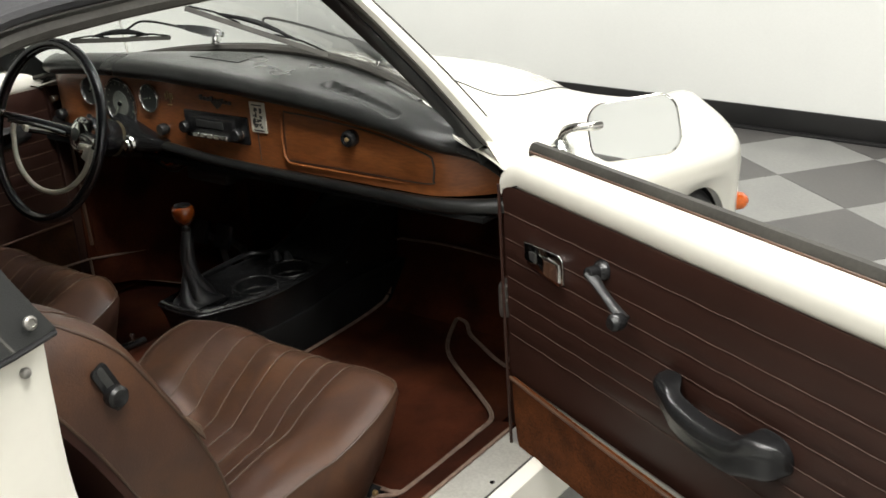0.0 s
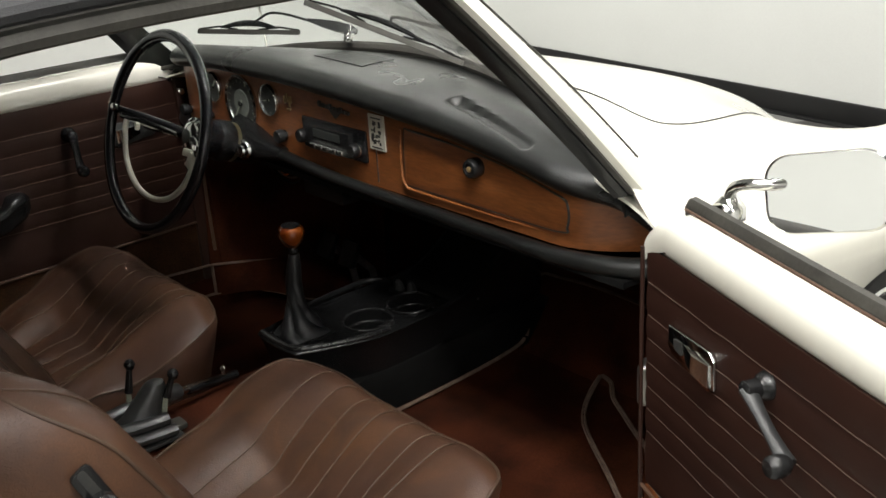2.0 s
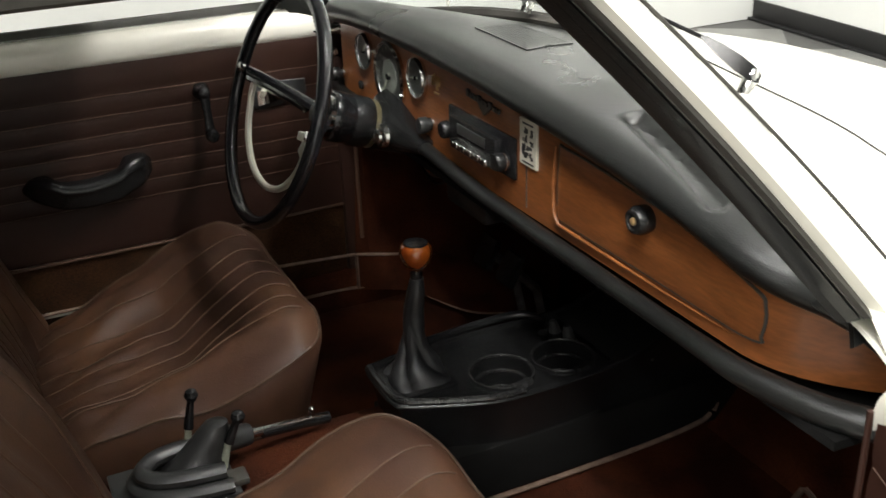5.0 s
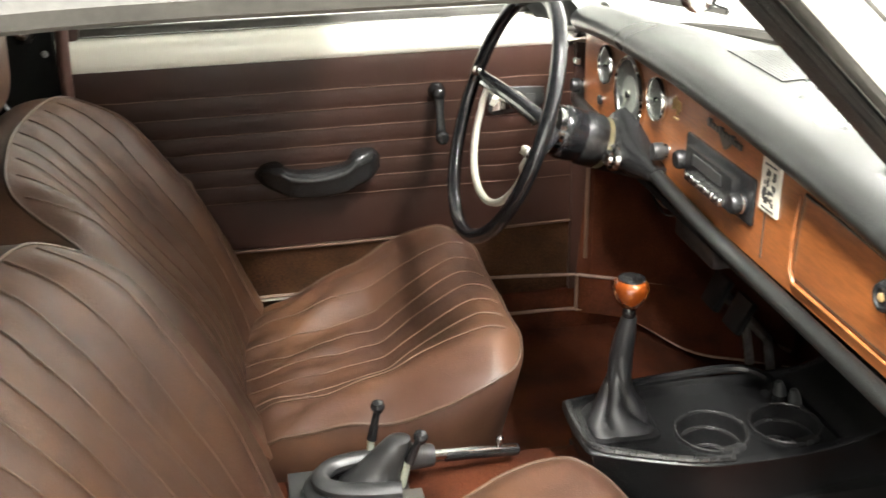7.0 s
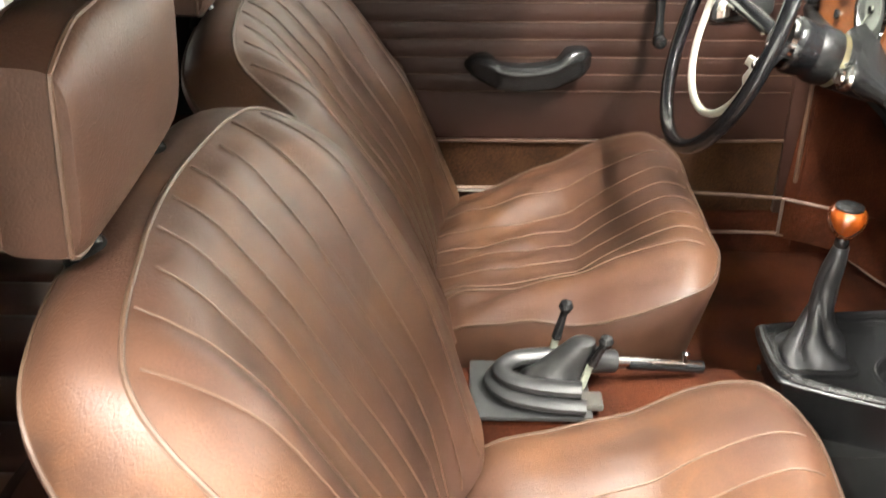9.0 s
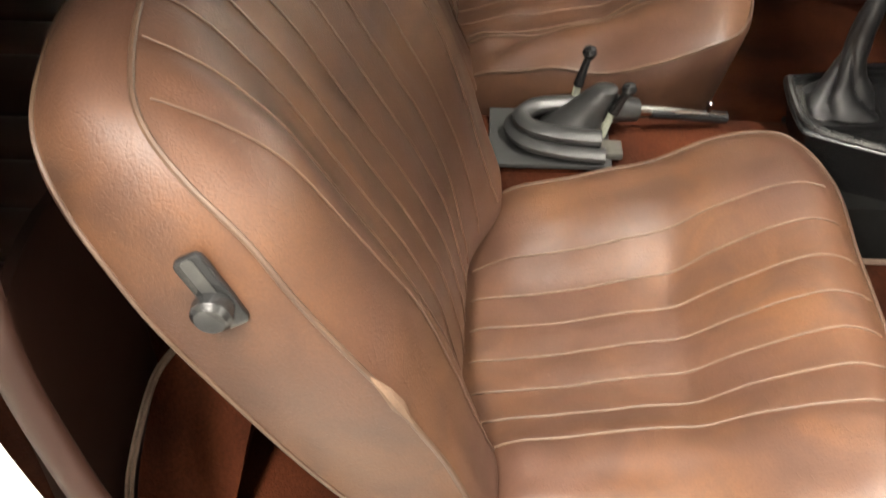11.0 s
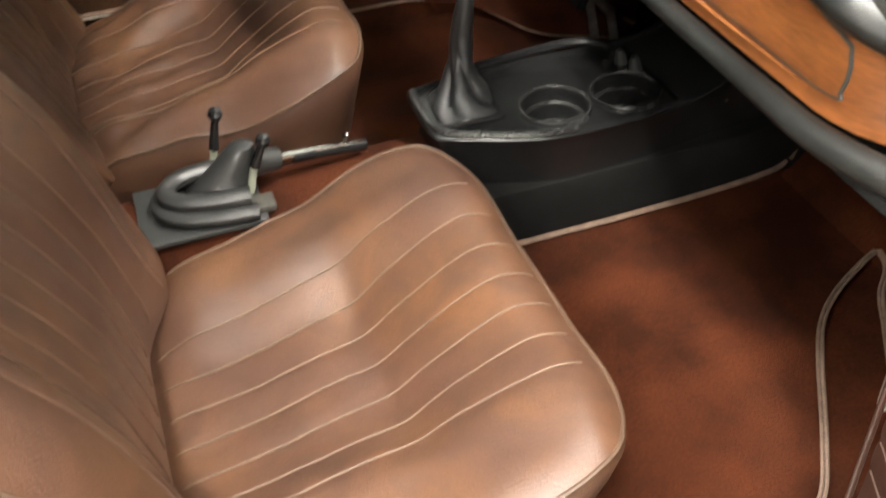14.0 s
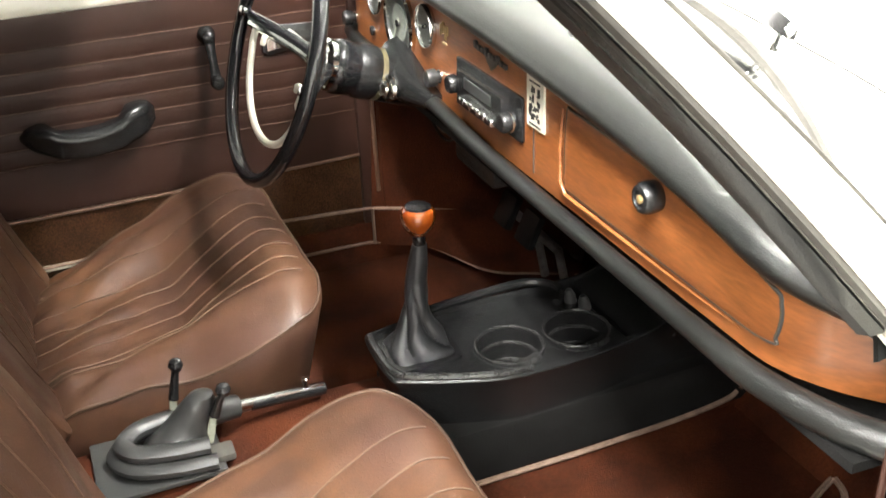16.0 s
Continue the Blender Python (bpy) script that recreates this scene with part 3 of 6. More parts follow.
# carpet drawn over the foot of the rear wheel arch, with the lap belt's anchor on it
for s in (1, -1):
    g = []
    for i in range(13):
        f = i / 12
        x, z = 0.606 - 0.19 * f, 0.226 + 0.185 * f
        yf, yb_ = -0.970 + 0.045 * f, -1.055 - 0.02 * math.sin(math.pi * f) + 0.03 * f
        g.append([(s * (x + 0.004 * noise.noise(V(i * 0.5, j * 0.4, 3))), yf + (yb_ - yf) * j / 8, z + 0.006 * noise.noise(V(i * 0.4, j * 0.5, 7))) for j in range(9)])
    part("arch_carpet", sheet(g if s > 0 else g[::-1], 0.012), CARPET, car, "rust carpet over the wheel arch foot")
    part("arch_trim", sheet([[(s * (0.66 - 0.24 * i / 8), -1.062 - 0.02 * math.sin(math.pi * i / 8), 0.222 + 0.42 * j / 8) for j in range(9)] for i in range(9)], 0.01), PANEL, car, "brown vinyl rear side trim")
    strap = [V(s * 0.424, -1.0, 0.414), V(s * 0.440, -0.978, 0.402), V(s * 0.466, -0.956, 0.376), V(s * 0.486, -0.944, 0.353)]
    part("belt_anchor", tube(spline(strap, 12), 0.010, 8, flat=0.4), RUBBER, car, "dark lap belt strap on its anchor")
    part("anchor_bolt", lathe([(0.009, 0), (0.008, 0.006), (0.004, 0.009), (0.001, 0.009)], strap[-1], (s * 0.7, 0, 0.7), 12), BLACKPLASTIC, car)

# rear floor, heel board and quarter trim
g = [[(-0.64 + 1.28 * i / 20, -1.12 - 0.07 * j / 6, 0.222 + 0.16 * j / 6 + pile(i * .06, j * .05)) for j in range(7)] for i in range(21)]
part("heel_board", sheet(g, 0.01), CARPET, car, "carpeted heel board behind the seats")
for s in (1, -1):
    g = [[(s * (0.645 + 0.03 * math.sin(math.pi * i / 10)), -1.06 - 0.30 * i / 10, 0.22 + 0.50 * j / 8) for j in range(9)] for i in range(11)]
    part("quarter_carpet", sheet(g, 0.012), CARPET, car, "carpeted rear quarter panel")
    # post behind the door, rolled edge in brown vinyl, white jamb outside it
    edge = [(0.738, -0.925, 0.27), (0.733, -0.955, 0.39), (0.730, -0.980, 0.48), (0.727, -1.002, 0.58), (0.722, -1.018, 0.70), (0.720, -1.010, 0.82), (0.716, -1.00, 0.885)]
    edge = [(s * x, y, z) for x, y, z in edge]
    part("jamb_roll", tube(spline(edge, 24), 0.013, 10), PANEL, car, "brown vinyl roll along the door opening")
    rows = []
    for k, (x, y, z) in enumerate(spline(edge, 24)):
        y += 0.045 * (1 - k / 24)
        rows.append([(s * (abs(x) + 0.015), y - 0.045, z), (s * 0.775, y - 0.045, z), (s * 0.805, y - 0.026, z), (s * 0.818, y - 0.050, z), (s * (0.832 - 0.02 * (k / 24)), y - 0.25, z), (s * (0.80 - 0.03 * (k / 24)), y - 0.60, z)])
    part("quarter_panel", sheet(rows, 0.006), PAINT, car, "cream white rear quarter panel")
part("snap_stud", lathe([(0.006, 0), (0.0055, 0.002), (0.003, 0.004), (0.004, 0.006), (0.001, 0.007)], (0.822, -1.060, 0.862), (1, -0.3, 0.1), 16), STEEL, car)
for s in (1, -1):
    part("belt_ledge", loft([[V(s * x, y, z) for x, z in ((0.66, 0.87), (0.72, 0.90), (0.80, 0.885), (0.80, 0.84), (0.66, 0.84))] for y in (-1.75, -1.4, -1.04)]), PAINT, car)
part("post_lining", rbox((-0.676, -1.36, 0.50), (-0.655, -1.024, 0.945), 0.006), BLACKCARPET, car, "black lining of the post behind the closed door")
part("post_roll", tube(spline([(-0.664, -1.008, 0.900), (-0.662, -1.012, 0.84), (-0.662, -1.016, 0.76), (-0.664, -1.022, 0.66), (-0.667, -1.03, 0.56)], 16), 0.011, 10), DARKVINYL, car, "brown vinyl roll along the door opening")
part("snap_stud", lathe([(0.006, 0), (0.0055, 0.002), (0.003, 0.004), (0.004, 0.006), (0.001, 0.007)], (-0.655, -1.040, 0.852), (1, 0, 0.1), 16), STEEL, car)
part("rear_deck", rbox((-0.80, -2.3, 0.70), (0.80, -1.72, 0.88), 0.05, 3), PAINT, car)

# ---- the rear bench ----
bench = thing("rear_bench", "dark brown pleated vinyl rear bench seat behind the front seats", "car seat", (0, -1.3, 0.38))
for s in (1, -1):
    for k in range(6):
        x0 = s * (0.03 + 0.095 * k)
        part("seat_pleat", rbox((min(x0, x0 + s * 0.093), -1.62, 0.34), (max(x0, x0 + s * 0.093), -1.20, 0.40), 0.018, 3), DARKVINYL, bench)
for k in range(7):
    z0 = 0.40 + 0.062 * k
    part("back_roll", rbox((-0.60, -1.60 - 0.012 * k, z0), (0.60, -1.50 - 0.012 * k, z0 + 0.061), 0.02, 3), DARKVINYL, bench)
part("base", rbox((-0.62, -1.62, 0.205), (0.62, -1.21, 0.345), 0.01), CARPET, bench)

# ---- windscreen, wipers and soft top ----
screen = thing("windscreen", "raked windscreen in a black rubber seal and cream white frame", "windscreen", (0, 0.09, 0.90))


def screen_base(x):
    q = min(1.0, abs(x) / 0.70)
    return Vector((x, 0.105 - 0.225 * q * q, 0.905 - 0.078 * q * q))


def screen_top(x):
    q = abs(x) / 0.70
    return Vector((x * 0.955, -0.375 - 0.075 * q * q, 1.195 - 0.035 * q * q))


xs = [-0.69 + 1.38 * i / 24 for i in range(25)]
pane = part("pane", sheet([[screen_base(x).lerp(screen_top(x), j / 8) for j in range(9)] for x in xs], 0.004), GLASS, screen, "clear windscreen glass")
pane.visible_shadow = False
part("lower_seal", tube([screen_base(x) + Vector((0, -0.008, 0.004)) for x in xs], 0.013, 8, radii=[0.013 - 0.008 * (abs(x) / 0.69) ** 3 for x in xs]), RUBBER, screen, "black rubber seal")
part("upper_seal", tube([screen_top(x) for x in xs], 0.012, 8), RUBBER, screen, "black rubber seal")


def bar(path, e1, e2, profile):
    """A bar of one profile along a path, given in the two directions e1, e2."""
    return loft([[Vector(p) + e1 * a + e2 * b for a, b in profile] for p in path])


def pillar_line(k, z, s):
    """Edges of the pillar at a height: 0 inner edge of the black trim, 1 where the paint begins, 2 its outer edge."""
    (x0, y0), (x1, y1) = (((0.698, -0.149), (0.610, -0.442)), ((0.705, -0.114), (0.658, -0.423)), ((0.694, -0.054), (0.645, -0.385)))[k]
    f = (z - 0.83) / 0.33
    bow = 0.006 * math.sin(math.pi * max(0.0, min(1.0, f)))
    return V(s * (x0 + (x1 - x0) * f + bow), y0 + (y1 - y0) * f + bow, z)


for s in (1, -1):
    zs = [0.826 + 0.344 * i / 16 for i in range(17)]
    trim, lip, paint, drip, groove = [], [], [], [], []
    for z in zs:
        p, q, r = (pillar_line(k, z, s) for k in range(3))
        m, w = p.lerp(q, 0.55) + V(s * 0.007, 0, 0.002), q.lerp(r, 0.45) + V(s * 0.012, 0, 0.002)
        trim.append([p, p.lerp(m, 0.3) + V(s * 0.004, 0, 0), m.lerp(p, 0.12), m - V(s * 0.004, 0, 0), m - V(s * 0.018, -0.014, 0), p - V(s * 0.006, -0.02, 0)])
        lip.append([m.lerp(q, 0.12) - V(s * 0.001, 0, 0), m.lerp(q, 0.5) + V(s * 0.004, 0, 0), q + V(s * 0.001, 0, 0), q - V(s * 0.018, -0.008, 0), m - V(s * 0.018, -0.012, 0)])
        paint.append([q + V(0, 0.001, 0), q.lerp(w, 0.35) + V(s * 0.006, 0, 0), w, w.lerp(r, 0.6) + V(s * 0.004, 0, 0), r, r - V(s * 0.022, 0, 0), q - V(s * 0.020, -0.012, 0)])
        drip.append(r + V(s * 0.002, 0.002, 0.0))
        groove.append(m - V(s * 0.0005, -0.001, 0))
    lining = []
    for z in zs:
        p, q, r = (pillar_line(k, z, s) for k in range(3))
        lining.append([p - V(s * 0.007, -0.018, 0), q - V(s * 0.026, -0.010, 0), r - V(s * 0.030, 0, 0), r - V(s * 0.0225, -0.002, 0), q - V(s * 0.0205, -0.013, 0)])
    part("pillar_lining", loft(lining), BLACKPAD, screen, "black inner lining of the pillar")
    part("inner_seal", loft(trim), BLACKPAD, screen, "black trim of the windscreen pillar")
    part("door_seal", loft(lip), RUBBER, screen, "black rubber door seal on the pillar")
    part("groove", tube(groove, 0.0008, 6), RUBBER, screen)
    part("pillar", loft(paint), PAINT, screen, "cream white windscreen pillar")
    part("drip_moulding", tube(drip[2:], 0.0016, 6), RUBBER, screen)
    p, q, r = (pillar_line(k, 0.834, s) for k in range(3))
    part("pillar_foot", loft([[q - V(s * 0.020, -0.012, 0), q, q.lerp(r, 0.45) + V(s * 0.012, 0, 0), r, r - V(s * 0.022, 0, 0)],
                              [V(s * 0.712, -0.085, 0.80), V(s * 0.726, -0.112, 0.80), V(s * 0.744, -0.088, 0.803), V(s * 0.735, -0.040, 0.808), V(s * 0.70, -0.045, 0.808)],
                              [V(s * 0.728, -0.080, 0.765), V(s * 0.744, -0.106, 0.768), V(s * 0.764, -0.086, 0.775), V(s * 0.758, -0.035, 0.785), V(s * 0.72, -0.030, 0.78)]]), PAINT, screen)
part("header_rail", bar([screen_top(x) + V(0, -0.015, 0.012) for x in xs], V(0, 1, 0), V(0, 0, 1), [(-0.045, -0.018), (-0.045, 0.02), (0.03, 0.022), (0.03, -0.012)]), BLACKPAD, screen, "padded black header rail")
part("latch_screw", lathe([(0.009, 0), (0.009, 0.006), (0.006, 0.009), (0.001, 0.01)], (0.668, -0.462, 1.148), (0.6, -0.6, 0.1), 14), CHROME, screen)


def wiper(pivot, root, bend, tip_a, tip_b):
    w = thing("wiper", "black windscreen wiper resting on the glass", "wiper", pivot, "windscreen wipers")
    p, m, e, a, b = (Vector(q) for q in (pivot, root, bend, tip_a, tip_b))
    up = V(0, 0.45, 0.89)
    part("spindle", lathe([(0.010, -0.016), (0.010, 0.012), (0.008, 0.020), (0.003, 0.023)], p, up, 14), CHROME, w, "chrome spindle cap")
    sd = (m - p).normalized().cross(up).normalized()
    rings = []
    for f, h, k in ((-0.14, 0.010, 0.007), (0.0, 0.019, 0.011), (0.3, 0.021, 0.011), (0.65, 0.016, 0.008), (1.0, 0.006, 0.0035)):
        c = p.lerp(m, f) + up * (0.013 - h * 0.5)
        rings.append([c + sd * k, c + sd * k * 0.6 + up * h, c - sd * k * 0.6 + up * h, c - sd * k])
    part("arm_root", loft(rings), BLACKPLASTIC, w, "black arm root on the spindle")
    c = a.lerp(b, 0.5)
    part("arm", tube(spline([m + up * 0.012, m.lerp(e, 0.55) + up * 0.016, e + up * 0.012, e.lerp(c, 0.6) + up * 0.013, c + up * 0.014], 20), 0.0028, 7), BLACKPLASTIC, w)
    bd = (b - a).normalized()
    part("blade_bridge", tube([a.lerp(b, 0.22 + 0.56 * q) + up * (0.008 + 0.010 * math.sin(math.pi * q)) for q in [i / 14 for i in range(15)]], 0.0038, 7, radii=[0.0025 + 0.0045 * math.sin(math.pi * i / 14) for i in range(15)]), BLACKPLASTIC, w)
    for q in (0.20, 0.80):
        c = a.lerp(b, q)
        part("yoke", tube([c - bd * 0.055 + up * 0.004, c + up * 0.010, c + bd * 0.055 + up * 0.004], 0.0022, 6), BLACKPLASTIC, w)
    part("rubber_blade", bar([a, b], up, bd.cross(up), [(-0.007, -0.0025), (-0.007, 0.0025), (0.003, 0.0042), (0.003, -0.0042)]), RUBBER, w, "rubber wiper blade")
    return w


wiper((0.265, 0.129, 0.890), (0.215, 0.085, 0.935), (0.105, -0.030, 0.994), (-0.020, -0.135, 1.037), (0.205, 0.034, 0.922))
wiper((-0.177, 0.065, 0.930), (-0.262, 0.020, 0.950), (-0.369, -0.004, 0.960), (-0.547, -0.077, 0.930), (-0.275, 0.010, 0.937))
aerial = thing("radio_aerial", "thin chrome radio aerial standing on the far fender", "aerial", (-0.66, 0.16, 0.80))
part("mast", tube([(-0.66, 0.16, 0.80), (-0.665, 0.13, 1.3), (-0.67, 0.11, 1.6)], 0.003, 6), CHROME, aerial)
part("socket", lathe([(0.018, -0.01), (0.016, 0.01), (0.008, 0.02), (0.004, 0.03)], (-0.66, 0.16, 0.805), (0, 0, 1), 14), CHROME, aerial)

roof = thing("soft_top", "raised black cloth soft top with padded side rails", "soft top", (0, -1.9, 0.88))


def rail(s):
    return spline([(s * 0.672, -0.450, 1.160), (s * 0.676, -0.62, 1.162), (s * 0.676, -0.80, 1.160), (s * 0.676, -0.95, 1.146), (s * 0.690, -1.06, 1.10), (s * 0.72, -1.12, 1.03)], 30)


canopy = []
R, L = rail(1), rail(-1)
for a, b in zip(R[:24], L[:24]):
    canopy.append([a.lerp(b, j / 16) + V(0, 0.06 * math.sin(math.pi * j / 16) * (1 if a.y > -0.6 else max(0, 1 + (a.y + 0.6) * 4)), 0.012 + 0.11 * math.sin(math.pi * j / 16) ** 0.7) for j in range(17)])
last = canopy[-1]
for k in range(1, 8):
    f = k / 7
    canopy.append([V(p.x * (1 + 0.06 * f), p.y - 0.85 * f, p.z + (0.88 - p.z) * f ** 1.6) for p in last])
part("canopy", sheet(canopy, 0.006), TOPCLOTH, roof, "taut black roof cloth")
part("headlining", sheet([[p + V(0, 0, -0.02) for p in row] for row in canopy[:24]], 0.004), LINING, roof, "grey headlining")
for s, pts in ((1, R), (-1, L)):
    q = pts[:25]
    part("side_rail", tube([p + V(-s * 0.012, 0, 0.004) for p in q], 0.017, 9, flat=0.85), LINING, roof, "padded grey rail over the door window")
    part("rail_seal", tube([p + V(s * 0.012, 0, 0.002) for p in q], 0.011, 8), RUBBER, roof, "rubber seal under the roof rail")
    part("cloth_edge", tube([p + V(s * 0.020, 0, 0.026) for p in q], 0.009, 8), TOPCLOTH, roof)
    # quarter of the cloth that comes down to the post behind the door
    rows = []
    for k in range(9):
        f = k / 8
        a = V(s * (0.690 + 0.132 * f), -1.035 + 0.013 * f - 0.022 * math.sin(math.pi * f), 1.105 - 0.213 * f)
        rows.append([a, a + V(s * 0.006, -0.05, -0.004), a + V(s * 0.012, -0.35, -0.02 * f), a + V(0, -0.75, -0.06)])
    part("quarter_cloth", sheet(rows, 0.007), BLACKPAD, roof, "black vinyl corner of the top with a seam")
    part("corner_seam", tube([r[1] + V(s * 0.004, 0.0, 0.003) for r in rows], 0.003, 6), RUBBER, roof)
    part("corner_hem", tube([rows[-1][0], rows[-1][1], rows[-1][2]], 0.006, 7), TOPCLOTH, roof)
    part("catch", rbox((min(s * 0.60, s * 0.645), -1.075, 0.88), (max(s * 0.60, s * 0.645), -1.045, 1.09), 0.008), BLACKPLASTIC, roof)
    part("catch_knob", lathe([(0.010, 0), (0.010, 0.01), (0.006, 0.014), (0.001, 0.015)], (s * 0.60, -1.06, 0.90), (-s, 0.3, 0), 14), CHROME, roof)
part("snap", lathe([(0.0075, 0), (0.007, 0.0025), (0.0045, 0.004), (0.004, 0.002), (0.001, 0.002)], (0.828, -1.047, 0.912), (1, 0.1, 0.25), 18), STEEL, roof, "brass press stud")

# ---- dashboard ----
dash = thing("dashboard", "wood veneered dashboard with black padded top and lower roll", "dashboard", (0, 0.05, 0.70))
TOPLINE = [(-0.70, 0.845), (-0.60, 0.855), (-0.43, 0.868), (-0.20, 0.872), (0.0, 0.867), (0.12, 0.861), (0.30, 0.848), (0.44, 0.832), (0.56, 0.810), (0.66, 0.785), (0.72, 0.77)]


def fascia_y(x):
    k = max(0.0, abs(x) - 0.55)
    return -0.112 + 0.9 * k * k / 0.12 * 0.55


xs = [-0.685 + 1.375 * i / 60 for i in range(61)]
g = [[(x, fascia_y(x), 0.712 + (smooth_table(TOPLINE, x) - 0.712) * j / 6) for j in range(7)] for x in xs]
part("fascia", sheet(g, 0.012), WOOD, dash, "orange brown wood veneer fascia")
fine = [-0.685 + 1.375 * i / 440 for i in range(441)]
SCOOP = (V(0.305, -0.072, 0), V(0.500, -0.112, 0))


def scoop(x, y):
    """How deep the demister slot is pressed into the pad."""
    a, b = SCOOP
    f = max(0.0, min(1.0, (V(x, y, 0) - a).dot(b - a) / (b - a).length_squared))
    off = V(x, y, 0) - a.lerp(b, f)
    d = off.length
    k = max(0.0, min(1.0, ((0.0150 if off.y > 0 else 0.019) - d) / (0.009 if off.y > 0 else 0.014)))
    return 0.011 * k * k * (3 - 2 * k) * (1 - 0.55 * f)


rows = []
for x in fine:
    y, zt, b = fascia_y(x), smooth_table(TOPLINE, x), screen_base(max(-0.70, min(0.70, x)))
    zb = b.z - 0.008
    sink = 0.035 * max(0.0, (abs(x) - 0.635) / 0.055) ** 2
    zt, zb = zt - sink, zb - sink
    rows.append([(x, y + 0.008, zt - 0.004), (x, y - 0.016, zt - 0.001), (x, y - 0.028, zt + 0.010), (x, y - 0.028, zt + 0.022), (x, y - 0.014, zt + 0.034),
                 (x, y + 0.02, zt + 0.041), (x, (y + b.y) / 2 + 0.01, (zt + 0.045 + zb) / 2 + 0.006), (x, b.y + 0.0, zb)])
rows = [[q - V(0, 0, scoop(q.x, q.y)) if q.z > 0.8 and n_ > 20 else q for n_, q in enumerate(spline(r, 70))] for r in rows]
part("top_pad", sheet(rows, 0.006), BLACKPAD, dash, "soft black vinyl dash top with a grain")
low = spline([(-0.685, -0.07, 0.722), (-0.60, -0.115, 0.722), (-0.40, -0.124, 0.724), (-0.20, -0.125, 0.722), (0.0, -0.124, 0.708), (0.30, -0.124, 0.703), (0.50, -0.124, 0.701), (0.58, -0.121, 0.700), (0.66, -0.10, 0.700), (0.715, -0.07, 0.702)], 60)
part("lower_roll", tube(low, 0.019, 12, radii=[0.0118 + (0.004 * max(0, (p.x - 0.45) / 0.2)) for p in low], flat=0.95), BLACKPAD, dash, "black padded roll under the fascia")
part("under_shelf", sheet([[(x, -0.115 + 0.40 * j / 6, 0.688 - 0.02 * j / 6) for j in range(7)] for x in xs], 0.01), BLACKCARPET, dash)
# glovebox lid with raised lip
GB = [(0.205, 0.742), (0.222, 0.735), (0.40, 0.735), (0.562, 0.735), (0.578, 0.744), (0.580, 0.775), (0.562, 0.792), (0.45, 0.816), (0.34, 0.828), (0.225, 0.834), (0.208, 0.826)]
lid_line = [Vector((p.x, 0, p.y)) for p in spline([(a, b, 0) for a, b in GB], 60, True)]
lid = part("glovebox_lid", loft([[V(p.x, fascia_y(p.x) + w, p.z) for p in lid_line] for w in (0.004, -0.0020)] + [[V(0.39 + (p.x - 0.39) * 0.985, fascia_y(p.x) - 0.0030, 0.785 + (p.z - 0.785) * 0.96) for p in lid_line]]), WOOD, dash, "wood veneer glovebox lid")
part("lid_gap", tube([V(p.x, fascia_y(p.x) - 0.0005, p.z) for p in lid_line], 0.0022, 6, closed=True), INK, lid)
part("lid_lip", tube([V(0.202, -0.116, 0.833), V(0.198, -0.117, 0.78), V(0.200, -0.117, 0.742), V(0.212, -0.117, 0.730), V(0.30, -0.116, 0.729), V(0.42, -0.115, 0.728), V(0.54, -0.112, 0.728)], 0.004, 8, radii=[0.0018, 0.0026, 0.0028, 0.0026, 0.0022, 0.0016, 0.0008]), WOOD, lid)
part("lock", lathe([(0.016, 0.0), (0.017, 0.006), (0.017, 0.014), (0.014, 0.020), (0.010, 0.021), (0.009, 0.018), (0.001, 0.018)], (0.394, -0.115, 0.804), (0, -1, 0), 24), BLACKPLASTIC, lid, "round black lock knob")
part("lock_barrel", lathe([(0.0045, 0.0), (0.0045, 0.0205), (0.0035, 0.0212), (0.001, 0.0212)], (0.394, -0.115, 0.804), (0, -1, 0), 18), GOLD, lid, "brass lock barrel")
part("joint", rbox((0.1225, -0.1135, 0.722), (0.1240, -0.1115, 0.785), 0), INK, dash)


